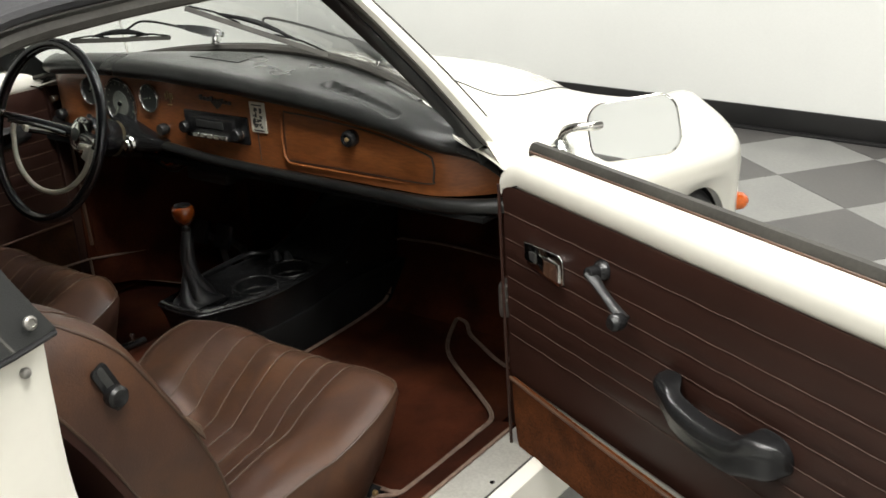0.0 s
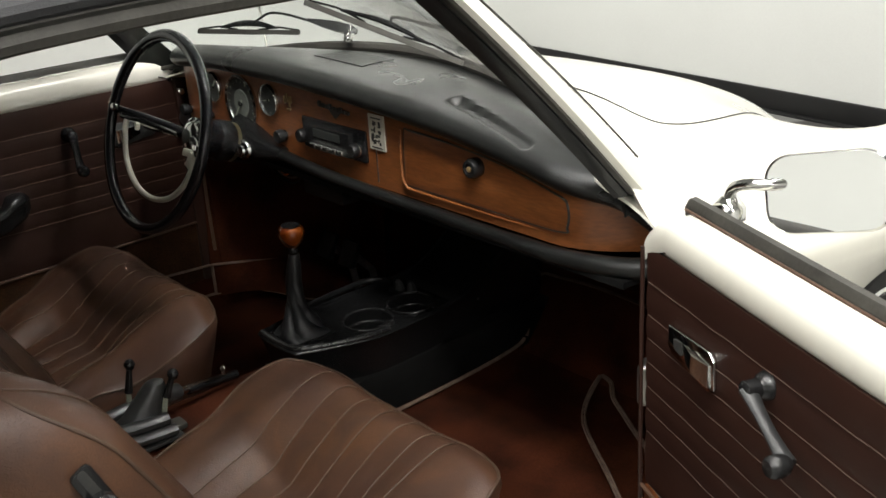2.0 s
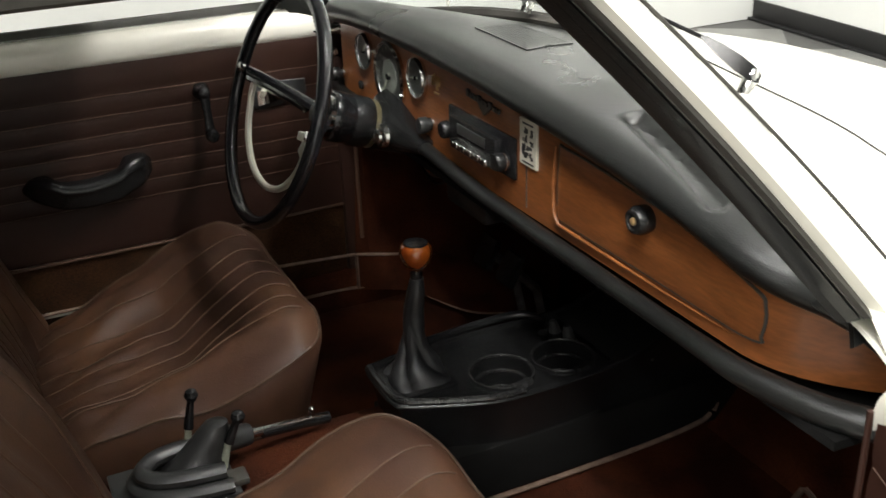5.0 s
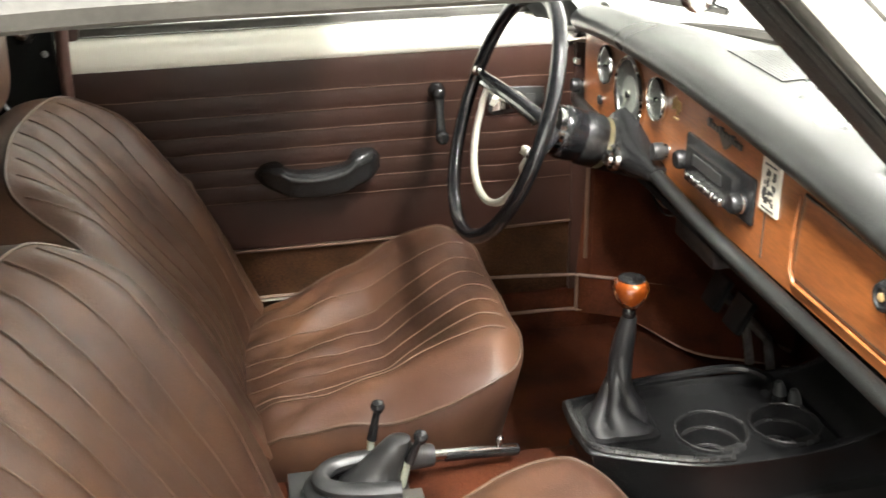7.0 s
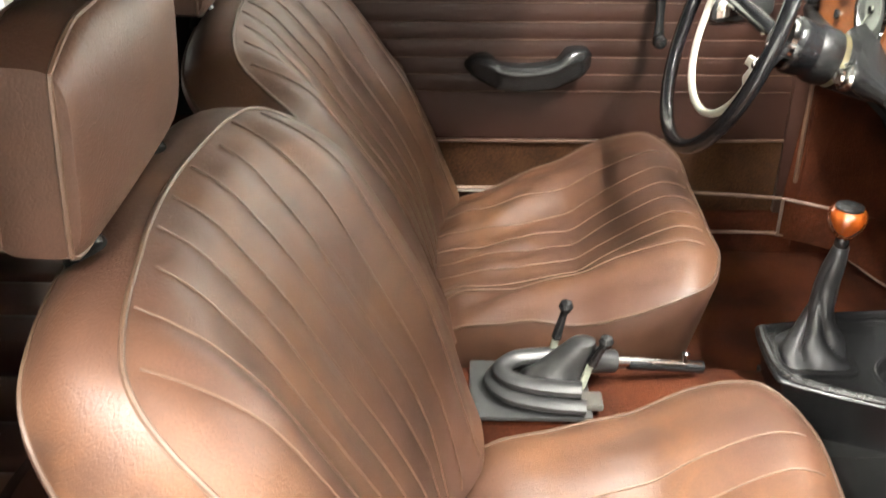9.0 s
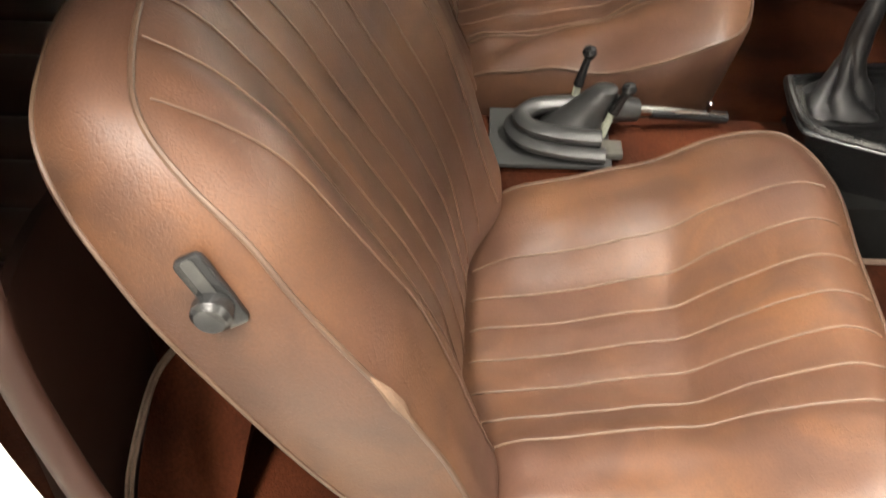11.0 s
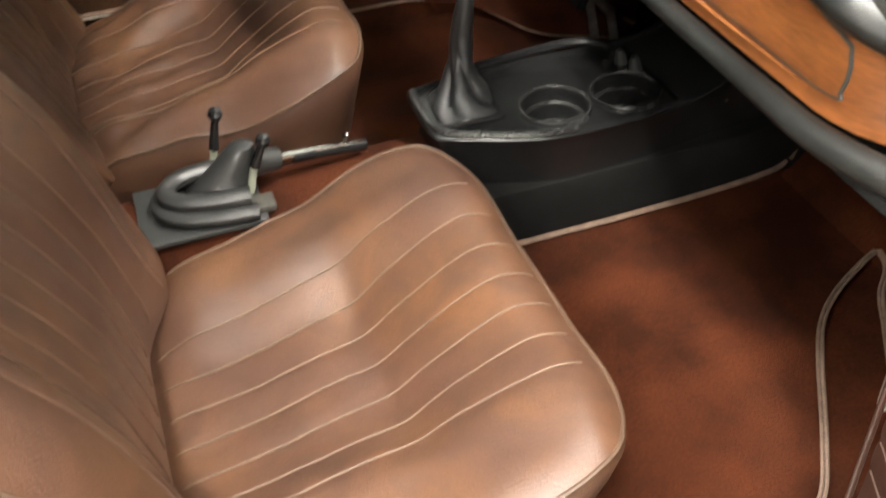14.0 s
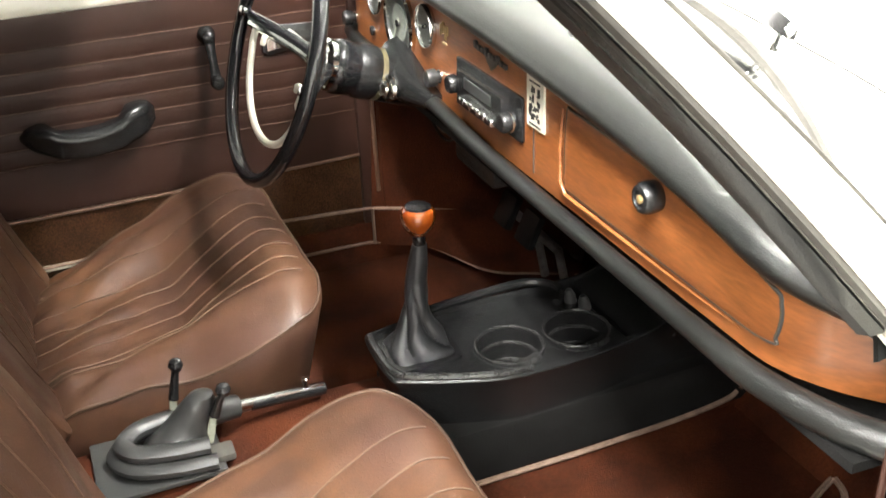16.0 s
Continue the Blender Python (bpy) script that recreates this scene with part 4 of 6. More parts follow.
def gauge(x, z, r, needle, big=False):
    c = V(x, -0.112, z)
    g = part("gauge", lathe([(r * 1.04, 0.0), (r * 1.06, 0.006), (r * 1.0, 0.010), (r * 0.93, 0.007), (r * 0.92, 0.002)], c, (0, -1, 0), 40), CHROME, dash, "round instrument with a chrome bezel")
    part("dial", lathe([(r * 0.93, 0.001), (r * 0.93, 0.003), (0.001, 0.003)], c, (0, -1, 0), 40), DIAL, g)
    if big:
        part("dial_centre", lathe([(r * 0.50, 0.003), (r * 0.50, 0.0042), (0.001, 0.0042)], c, (0, -1, 0), 36), DIALGREY, g)
    ticks = bmesh.new()
    n = 14 if big else 5
    for k in range(n):
        a = radians(-130 + 260 * k / (n - 1)) if big else radians(-60 + 120 * k / (n - 1))
        d, t = V(math.sin(a), 0, math.cos(a)), V(math.cos(a), 0, -math.sin(a))
        r0, r1, w = r * (0.76 if big else 0.70), r * 0.86, r * (0.014 if k % 2 else 0.026)
        q = c + V(0, -0.0045, 0)
        ticks.faces.new([ticks.verts.new(p) for p in (q + d * r0 + t * w, q + d * r1 + t * w, q + d * r1 - t * w, q + d * r0 - t * w)])
    part("scale", ticks, DIALMARK, g, smooth=False)
    a = radians(needle)
    d, t = V(math.sin(a), 0, math.cos(a)), V(math.cos(a), 0, -math.sin(a))
    q = c + V(0, -0.006, 0)
    part("needle", loft([[q - d * r * 0.15 + t * r * 0.05, q - d * r * 0.15 - t * r * 0.05, q - d * r * 0.15 - t * r * 0.05 + V(0, -0.001, 0), q - d * r * 0.15 + t * r * 0.05 + V(0, -0.001, 0)],
                         [q + d * r * 0.72 + t * r * 0.015, q + d * r * 0.72 - t * r * 0.015, q + d * r * 0.72 - t * r * 0.015 + V(0, -0.001, 0), q + d * r * 0.72 + t * r * 0.015 + V(0, -0.001, 0)]]), DIALMARK, g)
    part("hub", lathe([(r * 0.10, 0.004), (r * 0.10, 0.009), (0.001, 0.010)], c, (0, -1, 0), 16), BLACKPLASTIC, g)
    p = part("cover_glass", lathe([(r * 0.94, 0.0085), (r * 0.6, 0.0098), (0.001, 0.0105)], c, (0, -1, 0), 30), GLASS, g)
    p.visible_shadow = False


gauge(-0.332, 0.803, 0.0575, -140, True)
gauge(-0.218, 0.826, 0.0315, -100)
gauge(-0.444, 0.823, 0.0315, 40)


def knob(x, z, r, depth, material, label):
    k = part("control_knob", lathe([(r * 0.55, 0), (r * 0.55, depth * 0.35), (r, depth * 0.4), (r * 1.02, depth * 0.85), (r * 0.9, depth), (r * 0.5, depth * 0.97), (0.001, depth * 0.96)], (x, -0.112, z), (0, -1, 0), 24), material, dash, label)
    part("collar", lathe([(r * 0.8, 0), (r * 0.8, 0.003), (r * 0.5, 0.004), (0.002, 0.004)], (x, -0.1125, z), (0, -1, 0), 20), CHROME, k)


knob(-0.175, 0.761, 0.013, 0.024, GREYPLASTIC, "grey radio side knob")
knob(-0.570, 0.757, 0.013, 0.024, BLACKPLASTIC, "black pull knob")
knob(-0.600, 0.792, 0.008, 0.014, CHROME, "small chrome switch")
knob(-0.468, 0.757, 0.008, 0.008, BLACKPLASTIC, "small dark warning lamp")
# small gilt emblem and the dark badge above the radio
for k, (dx, dz, w, h) in enumerate(((-0.012, 0.006, 0.003, 0.016), (-0.004, 0.010, 0.003, 0.018), (0.004, 0.004, 0.003, 0.022), (0.011, 0.008, 0.003, 0.014), (0.0, -0.012, 0.014, 0.003))):
    part("emblem", rbox((-0.152 + dx - w / 2, -0.1155, 0.828 + dz - h / 2), (-0.152 + dx + w / 2, -0.1118, 0.828 + dz + h / 2), 0.0008, 1), GOLD, dash)
for k in range(9):
    part("badge_bar", rbox((-0.046 + 0.0112 * k, -0.1160, 0.838 - 0.0005 * k), (-0.046 + 0.0112 * k + 0.0085, -0.1118, 0.849 - 0.0006 * k - (0.003 if k % 3 else 0)), 0.001, 1), INK, dash, "dark lettering bar")
part("badge_shield", prism([(-0.010, 0.838), (0.026, 0.837), (0.018, 0.829), (0.008, 0.822), (-0.003, 0.830)], lambda u, v, w: V(u, -0.1118 - w, v), 0.004), INK, dash, "dark shield of the badge")
st = part("sticker", rbox((0.110, -0.1155, 0.784), (0.154, -0.1118, 0.848), 0.0006, 1), PAPER, dash, "small printed paper sticker")
rnd = random.Random(4)
for k in range(34):
    x, z = 0.132 + rnd.uniform(-0.013, 0.013), 0.815 + rnd.uniform(-0.022, 0.020)
    w, h = rnd.uniform(0.001, 0.0036), rnd.uniform(0.001, 0.0036)
    part("print_mark", rbox((x - w, -0.1160, z - h), (x + w, -0.1152, z + h), 0), INK, st, smooth=False)
for z, w in ((0.842, 0.028), (0.7885, 0.030)):
    part("print_line", rbox((0.132 - w / 2, -0.1160, z - 0.0012), (0.132 + w / 2, -0.1152, z + 0.0012), 0), INK, st, smooth=False)

radio = thing("car_radio", "old black car radio with two knobs set in the wood fascia", "radio", (-0.01, -0.10, 0.75))
RX0, RX1, RZ0, RZ1 = -0.106, 0.098, 0.752, 0.812
part("faceplate", prism(rounded(RX1 - RX0, RZ1 - RZ0, 0.004, 3, (RX0 + RX1) / 2, (RZ0 + RZ1) / 2), lambda u, v, w: V(u, -0.110 - w, v), 0.006, 0.0015), BLACKPLASTIC, radio)
part("body", rbox((-0.080, -0.128, 0.757), (0.062, -0.112, 0.803), 0.003), BLACKPLASTIC, radio)
part("tuning_scale", rbox((-0.052, -0.1295, 0.782), (0.034, -0.1275, 0.798), 0.001, 1), GREYPLASTIC, radio, "grey tuning window")
for k in range(5):
    part("push_button", rbox((-0.060 + 0.022 * k, -0.137, 0.760), (-0.060 + 0.022 * k + 0.020, -0.127, 0.771), 0.002, 1), CHROME, radio, "ribbed push button")
for x in (-0.094, 0.076):
    k = part("radio_knob", lathe([(0.010, 0), (0.0135, 0.002), (0.0135, 0.016), (0.011, 0.020), (0.001, 0.020)], (x, -0.116, 0.776), (0, -1, 0), 24), BLACKPLASTIC, radio)
    part("knob_ring", lathe([(0.0138, 0.004), (0.0142, 0.006), (0.0138, 0.008)], (x, -0.116, 0.776), (0, -1, 0), 24), CHROME, k)
# loose box and wires under the dash
box_ = thing("relay_box", "small dark box hung under the dashboard", "electric box", (-0.07, -0.08, 0.69))
part("case", rbox((-0.138, -0.11, 0.645), (-0.005, -0.04, 0.692), 0.006), BLACKPLASTIC, box_)
wires = thing("loose_wires", "loose yellow and red wires hanging under the dashboard", "cable", (-0.2, -0.09, 0.69))
for k, (m, d) in enumerate(((SEAM, 0.0), (ORANGE, 0.012), (BLACKPLASTIC, -0.012))):
    part("wire", tube(spline([(-0.285 + d, -0.09, 0.695), (-0.24 + d, -0.10, 0.668 - 0.3 * abs(d)), (-0.19, -0.10, 0.664 + d), (-0.13, -0.09, 0.690)], 20), 0.0022, 6), m, wires)
# vents on top of the pad
grille = thing("defroster_grille", "flat black speaker grille set in the dash top", "grille", (-0.05, 0.0, 0.905))


def pad_z(x, y):
    b = screen_base(x)
    zt = smooth_table(TOPLINE, x) + 0.041
    y0 = fascia_y(x) + 0.02
    f = max(0.0, min(1.0, (y - y0) / max(1e-3, b.y - y0)))
    return zt + (b.z - 0.008 - zt) * f + 0.008 * math.sin(math.pi * f)


part("plate", sheet([[(-0.13 + 0.155 * i / 8, -0.055 + 0.075 * j / 6, pad_z(-0.13 + 0.155 * i / 8, -0.055 + 0.075 * j / 6) + 0.0014) for j in range(7)] for i in range(9)], 0.0016), BLACKPAD, grille)
for k in range(12):
    y = -0.050 + 0.0058 * k
    part("slat", tube([(x, y, pad_z(x, y) + 0.0011) for x in (-0.122, -0.07, -0.02, 0.017)], 0.0007, 5), BLACKPAD, grille)
slot2 = thing("air_vent", "black demister slot along the windscreen foot", "vent", (0.50, -0.02, 0.86))
part("slot", tube([V(x, screen_base(x).y - 0.025, pad_z(x, screen_base(x).y - 0.025) + 0.001) for x in (0.38, 0.42, 0.46, 0.50)], 0.006, 8, flat=0.4), INK, slot2)

# ---- steering wheel ----
wheel_ = thing("steering_wheel", "thin rimmed black steering wheel with a white half horn ring", "steering wheel", (-0.345, -0.23, 0.70))
T = pose(-0.302, -0.330, 0.7945, 70.0, 0, 1.2) @ pose(0, 0, 0, 0, 0, -5) @ Matrix.Scale(0.932, 4)  # local z towards the driver, y up along the wheel


def W(x, y, z):
    return T @ V(x, y, z)


RIM = 0.203
GLOSS = mat("polished_black_rim", (0.012, 0.012, 0.013), (0.008, 0.008, 0.009), 0.14, scale=12, fine=300, grain=0.8, spec=0.6, rough_var=0.06)
part("rim", tube([W(RIM * math.cos(a), RIM * math.sin(a), 0) for a in (2 * math.pi * k / 64 for k in range(64))], 0.0112, 14, closed=True), GLOSS, wheel_, "glossy black ribbed rim")
for k in range(26):
    a = radians(60 + 2.6 * k)
    part("grip_notch", tube([W((RIM - 0.0095) * math.cos(a), (RIM - 0.0095) * math.sin(a), z) for z in (-0.007, 0.0, 0.007)], 0.0038, 6), GLOSS, wheel_)
for s in (1, -1):
    part("spoke", tube(spline([W(s * 0.20, 0.006, -0.002), W(s * 0.14, 0.007, -0.030), W(s * 0.07, 0.005, -0.066), W(s * 0.02, 0.002, -0.088)], 16), 0.010, 12, radii=[0.0095 + 0.004 * i / 16 for i in range(17)], flat=0.7), GLOSS, wheel_, "black spoke")
    part("spoke_trim", tube(spline([W(s * 0.172, -0.003, -0.007), W(s * 0.12, -0.003, -0.030), W(s * 0.07, -0.004, -0.054), W(s * 0.032, -0.006, -0.072)], 12), 0.0066, 8), CHROME, wheel_, "chrome strip on the spoke")
    part("spoke_end", lathe([(0.008, -0.003), (0.008, 0.003), (0.005, 0.005), (0.001, 0.005)], W(s * 0.188, 0.010, 0.006), T.to_3x3() @ V(-s * 0.3, 0, 1), 12), CHROME, wheel_)
ring = [W(-0.158, -0.006, -0.014), W(-0.157, -0.03, -0.014)] + [W(0.152 * math.cos(radians(a)), -0.020 + 0.119 * math.sin(radians(a)), -0.014) for a in range(194, 350, 8)] + [W(0.152, -0.03, -0.014), W(0.148, -0.006, -0.016)]
part("horn_ring", tube(spline(ring, 60), 0.0056, 9), WHITEPLASTIC, wheel_, "ivory half horn ring")
for s in (1, -1):
    part("horn_lug", rbox((-0.022, -0.0075, -0.005), (0.022, 0.0075, 0.005), 0.003, m=T @ pose(s * 0.125, -0.012, -0.024, 0, s * 24, s * 4)), WHITEPLASTIC, wheel_)
part("horn_lug", rbox((-0.010, -0.016, -0.006), (0.010, 0.016, 0.006), 0.003, m=T @ pose(0.136, -0.024, -0.018, 0, 0, -20)), WHITEPLASTIC, wheel_, "ivory lug at the end of the ring")
up_ = T.to_3x3() @ V(0, 0, 1)
hub = part("hub", lathe([(0.030, -0.150), (0.041, -0.130), (0.043, -0.102), (0.040, -0.092), (0.034, -0.084), (0.001, -0.082)], W(0, 0, 0), up_, 32), GLOSS, wheel_)
part("hub_ring", lathe([(0.036, -0.096), (0.040, -0.092), (0.040, -0.083), (0.034, -0.078), (0.030, -0.082)], W(0, 0, 0), up_, 32), CHROME, hub, "chrome ring round the hub")
part("hub_cap", lathe([(0.030, -0.084), (0.029, -0.075), (0.021, -0.070), (0.001, -0.068)], W(0, 0, 0), up_, 32), CHROME, hub, "round hub cap with a plain emblem")
part("hub_emblem", lathe([(0.014, -0.070), (0.014, -0.0675), (0.012, -0.0668), (0.001, -0.0668)], W(0, 0, 0), up_, 20), DIAL, hub)
axis = T.to_3x3() @ V(0, 0, -1)
col0 = W(0, 0, -0.135)
part("column", lathe([(0.040, 0.0), (0.043, 0.012), (0.043, 0.035), (0.040, 0.040), (0.040, 0.048), (0.042, 0.052), (0.040, 0.17), (0.034, 0.21), (0.03, 0.38)], col0, axis, 28), BLACKPLASTIC, wheel_, "black steering column shroud")
part("column_ring", lathe([(0.0395, 0.039), (0.0408, 0.040), (0.0408, 0.048), (0.0395, 0.049)], col0, axis, 28), AGED, wheel_, "yellowed gap ring on the column")
rings = []
for x, y, z, ry, rz in ((-0.345, -0.100, 0.738, 0.050, 0.042), (-0.315, -0.108, 0.736, 0.047, 0.039), (-0.285, -0.117, 0.732, 0.043, 0.034), (-0.258, -0.121, 0.727, 0.039, 0.030), (-0.232, -0.123, 0.724, 0.030, 0.024), (-0.205, -0.123, 0.723, 0.020, 0.018), (-0.175, -0.122, 0.722, 0.013, 0.013)):
    rings.append([V(x, y + ry * math.copysign(abs(math.cos(a)) ** 0.75, math.cos(a)), z + rz * math.copysign(abs(math.sin(a)) ** 0.75, math.sin(a))) for a in (2 * math.pi * k / 24 for k in range(24))])
part("lock_housing", loft(rings), BLACKPLASTIC, wheel_, "black ignition lock housing")
ign = part("ignition_lock", lathe([(0.020, -0.006), (0.021, 0.004), (0.017, 0.008), (0.016, 0.004), (0.013, 0.005), (0.013, 0.014), (0.010, 0.017), (0.001, 0.017)], (-0.262, -0.163, 0.726), (0.35, -0.92, 0.12), 26), CHROME, wheel_, "chrome ignition lock")
part("key_slot", rbox((-0.2595, -0.1802, 0.721), (-0.2575, -0.1772, 0.733), 0), INK, ign)
for z, k in ((0.742, 1), (0.735, -1)):
    part("stalk", tube([(-0.345 - 0.03, -0.20, z), (-0.345 - 0.12, -0.235, z + 0.012), (-0.345 - 0.185, -0.245, z + 0.016)], 0.005, 8, radii=[0.005, 0.0045, 0.007]), CHROME if k > 0 else BLACKPLASTIC, wheel_, "indicator stalk")

# pedals
for x, y in ((-0.40, 0.10), (-0.31, 0.10)):
    p = thing("pedal", "dark rubber covered pedal on a steel arm", "pedal", (x, 0.16, 0.26), "pedals under the dashboard")
    part("pad", rbox((-0.028, -0.008, -0.032), (0.028, 0.008, 0.032), 0.005, m=pose(x, y, 0.40, -25, 0, 0)), BLACKPLASTIC, p)
    part("arm", tube([(x, y + 0.006, 0.40), (x, y + 0.06, 0.34), (x, y + 0.08, 0.24)], 0.009, 8), STEEL, p)
p = thing("pedal", "black accelerator pedal beside the tunnel", "pedal", (-0.17, 0.18, 0.26), "pedals under the dashboard")
part("pad", rbox((-0.022, -0.006, -0.075), (0.022, 0.006, 0.075), 0.005, m=pose(-0.17, 0.19, 0.345, -35, 0, 0)), BLACKPLASTIC, p)
part("arm", tube([(-0.17, 0.20, 0.35), (-0.17, 0.27, 0.32), (-0.17, 0.30, 0.29)], 0.006, 8), STEEL, p)

# ---- doors ----
def car_door(label, origin, turn, zp, seams, pocket, side):
    """A door: u runs from the hinge to its free end, w towards the cabin, z up."""
    ox, oy = origin
    d = V(math.cos(radians(turn)), math.sin(radians(turn)), 0)
    n = V(-d.y, d.x, 0) * (-side)
    ob = thing("lined_door", label, "car door", (ox, oy, 0.27), "doors of the car")

    def at(u, w, z):
        return V(ox, oy, 0) + d * u + n * w + V(0, 0, z)
    LEN = 0.97
    prof = [(-0.004, zp - 0.012), (0.004, zp), (0.006, zp + 0.020), (0.0, zp + 0.036), (-0.014, zp + 0.043), (-0.030, zp + 0.044), (-0.058, zp + 0.042), (-0.088, zp + 0.018), (-0.108, zp - 0.10), (-0.110, 0.50), (-0.098, 0.30), (-0.080, 0.262), (-0.010, 0.262), (-0.004, 0.30)]
    top_ = [(p.x, p.y) for p in spline([(w, z, 0) for w, z in prof[:9]], 32)]
    prof = top_ + prof[9:]
    us = [0.0, 0.006, 0.02, 0.05, 0.10, 0.2, 0.3, 0.4, 0.5, 0.6, 0.7, 0.8, 0.9, 0.95, LEN]

    def drop(u):
        return -0.030 * max(0.0, 1 - u / 0.06) ** 2
    part("shell", loft([[at(u, w, z + (drop(u) if z > zp else 0)) for w, z in prof] for u in us]), PAINT, ob, "cream white painted door shell")
    # quilted panel
    zs = [zp - 0.008] + list(seams) + [pocket]
    rows = []
    for i in range(41):
        u = 0.008 + (LEN - 0.02) * i / 40
        row = []
        for a, b in zip(zs, zs[1:]):
            for q in range(6):
                f = q / 6
                row.append(at(u, 0.004 + 0.0018 * math.sin(math.pi * f) ** 0.6 + 0.0003 * noise.noise(V(u * 7, f, a * 20)), a + (b - a) * f))
        row.append(at(u, 0.004, zs[-1]))
        rows.append(row)
    panel = part("door_panel", sheet(rows, -0.006 if side > 0 else 0.006), PANEL, ob, "brown vinyl panel with stitched horizontal pleats")
    for z in seams:
        part("stitching", tube([at(0.012 + (LEN - 0.03) * i / 30, 0.0052 + 0.0004 * math.sin(i * 1.7), z + 0.0006 * math.sin(i * 2.3)) for i in range(31)], 0.0009, 6), DOORSEAM if side > 0 else PIPING, panel)
    # carpeted map pocket; the open door's copy is brightened as if lit
    rows = [[at(0.02 + (LEN - 0.05) * i / 20, 0.004 + 0.020 * math.sin(math.pi * (0.15 + 0.7 * i / 20)) * (1 - j / 8) ** 0.5 + 0.001 * noise.noise(V(i, j, 3)), pocket + 0.004 + (0.268 - pocket) * j / 8) for j in range(9)] for i in range(21)]
    part("map_pocket", sheet(rows, -0.006 if side > 0 else 0.006), LITPOCKET if side > 0 else POCKET, ob, "carpeted lower panel, brightened as if lit" if side > 0 else "brown carpeted lower panel")
    part("pocket_binding", tube([at(0.02 + (LEN - 0.05) * i / 20, 0.008 + 0.020 * math.sin(math.pi * (0.15 + 0.7 * i / 20)), pocket + 0.005) for i in range(21)], 0.003, 7), PIPING, ob)
    # window rubbers
    part("weather_strip", loft([[at(u, w, z) for w, z in ((-0.036, zp + 0.036), (-0.035, zp + 0.050 - lift), (-0.040, zp + 0.060 - lift), (-0.048, zp + 0.061 - lift), (-0.056, zp + 0.052 - lift), (-0.058, zp + 0.036))] for u, lift in ((0.030, 0.004), (0.036, 0.0), (0.30, 0.0), (0.60, 0.0), (0.90, 0.0), (LEN - 0.005, 0.0))]), RUBBER, ob, "dark rubber weather strip")
    part("strip_bead", tube([at(u, -0.034, zp + 0.0455) for u in (0.034, 0.4, 0.7, LEN - 0.005)], 0.0022, 7), PIPING if side > 0 else CHROME, ob, "thin bead along the window slot")
    part("edge_seal", tube([at(0.0, 0.008, 0.27), at(0.0, 0.009, 0.5), at(0.0, 0.008, zp - 0.01)], 0.003, 8), PANEL, ob)
    # latch handle
    lu, lz = (0.128, zp - 0.111) if side > 0 else (0.130, zp - 0.108)
    esc = part("latch_plate", prism([(lu - 0.052, lz + 0.022), (lu + 0.044, lz + 0.027), (lu + 0.054, lz + 0.018), (lu + 0.056, lz - 0.020), (lu + 0.044, lz - 0.028), (lu - 0.044, lz - 0.016), (lu - 0.053, lz - 0.006)], lambda u, v, w: at(u, 0.006 + w, v), 0.006, 0.002), CHROME if side > 0 else GREYPLASTIC, ob, "chrome latch escutcheon" if side > 0 else "dark latch escutcheon")
    part("latch_lever", loft([[at(lu - 0.010, 0.011, lz + 0.013), at(lu - 0.010, 0.011, lz - 0.008), at(lu - 0.010, 0.013, lz - 0.007), at(lu - 0.010, 0.013, lz + 0.012)],
                              [at(lu + 0.020, 0.011, lz + 0.016), at(lu + 0.020, 0.011, lz - 0.016), at(lu + 0.020, 0.021, lz - 0.013), at(lu + 0.020, 0.021, lz + 0.013)],
                              [at(lu + 0.048, 0.011, lz + 0.012), at(lu + 0.048, 0.011, lz - 0.020), at(lu + 0.048, 0.015, lz - 0.019), at(lu + 0.048, 0.015, lz + 0.011)]]), CHROME, esc)
    part("latch_recess", prism([(lu - 0.036, lz + 0.009), (lu - 0.018, lz + 0.011), (lu - 0.018, lz - 0.007), (lu - 0.034, lz - 0.004)], lambda u, v, w: at(u, 0.0123 + w, v), 0.0010), INK, esc)
    # window winder
    wu, wz, ku, kz = (0.280, 0.712, 0.368, 0.674) if side > 0 else (0.284, 0.734, 0.283, 0.658)
    win = part("window_winder", tube(spline([at(wu, 0.030, wz), at((wu + ku) / 2, 0.036, (wz + kz) / 2), at(ku, 0.040, kz)], 12), 0.010, 10, radii=[0.0115 - 0.0035 * math.sin(math.pi * i / 12) for i in range(13)], flat=0.6), GREYPLASTIC if side > 0 else BLACKPLASTIC, ob, "window winder arm")
    part("winder_boss", lathe([(0.017, 0.004), (0.016, 0.012), (0.011, 0.018), (0.011, 0.034), (0.008, 0.037), (0.001, 0.038)], at(wu, 0.0, wz), n, 22), BLACKPLASTIC, win)
    part("winder_knob", lathe([(0.006, 0.036), (0.011, 0.042), (0.0132, 0.050), (0.0125, 0.060), (0.009, 0.064), (0.001, 0.065)], at(ku, 0.0, kz), n, 22), BLACKPLASTIC, win, "round black winder knob")
    # pull handle that doubles as arm rest
    u0, u1, az, lean = (0.410, 0.654, -0.006, -0.014) if side > 0 else (0.397, 0.632, 0.014, -0.014)
    gap = [(0, 0.004), (0.17, 0.005), (0.25, 0.026), (0.72, 0.026), (0.80, 0.005), (1, 0.004)]
    brow = [(0, 0.596), (0.06, 0.609), (0.20, 0.611), (0.28, 0.600), (0.5, 0.594), (0.72, 0.600), (0.80, 0.613), (0.95, 0.613), (1, 0.600)]
    sole = [(0, 0.588), (0.08, 0.570), (0.25, 0.552), (0.5, 0.544), (0.75, 0.548), (0.92, 0.560), (1, 0.576)]
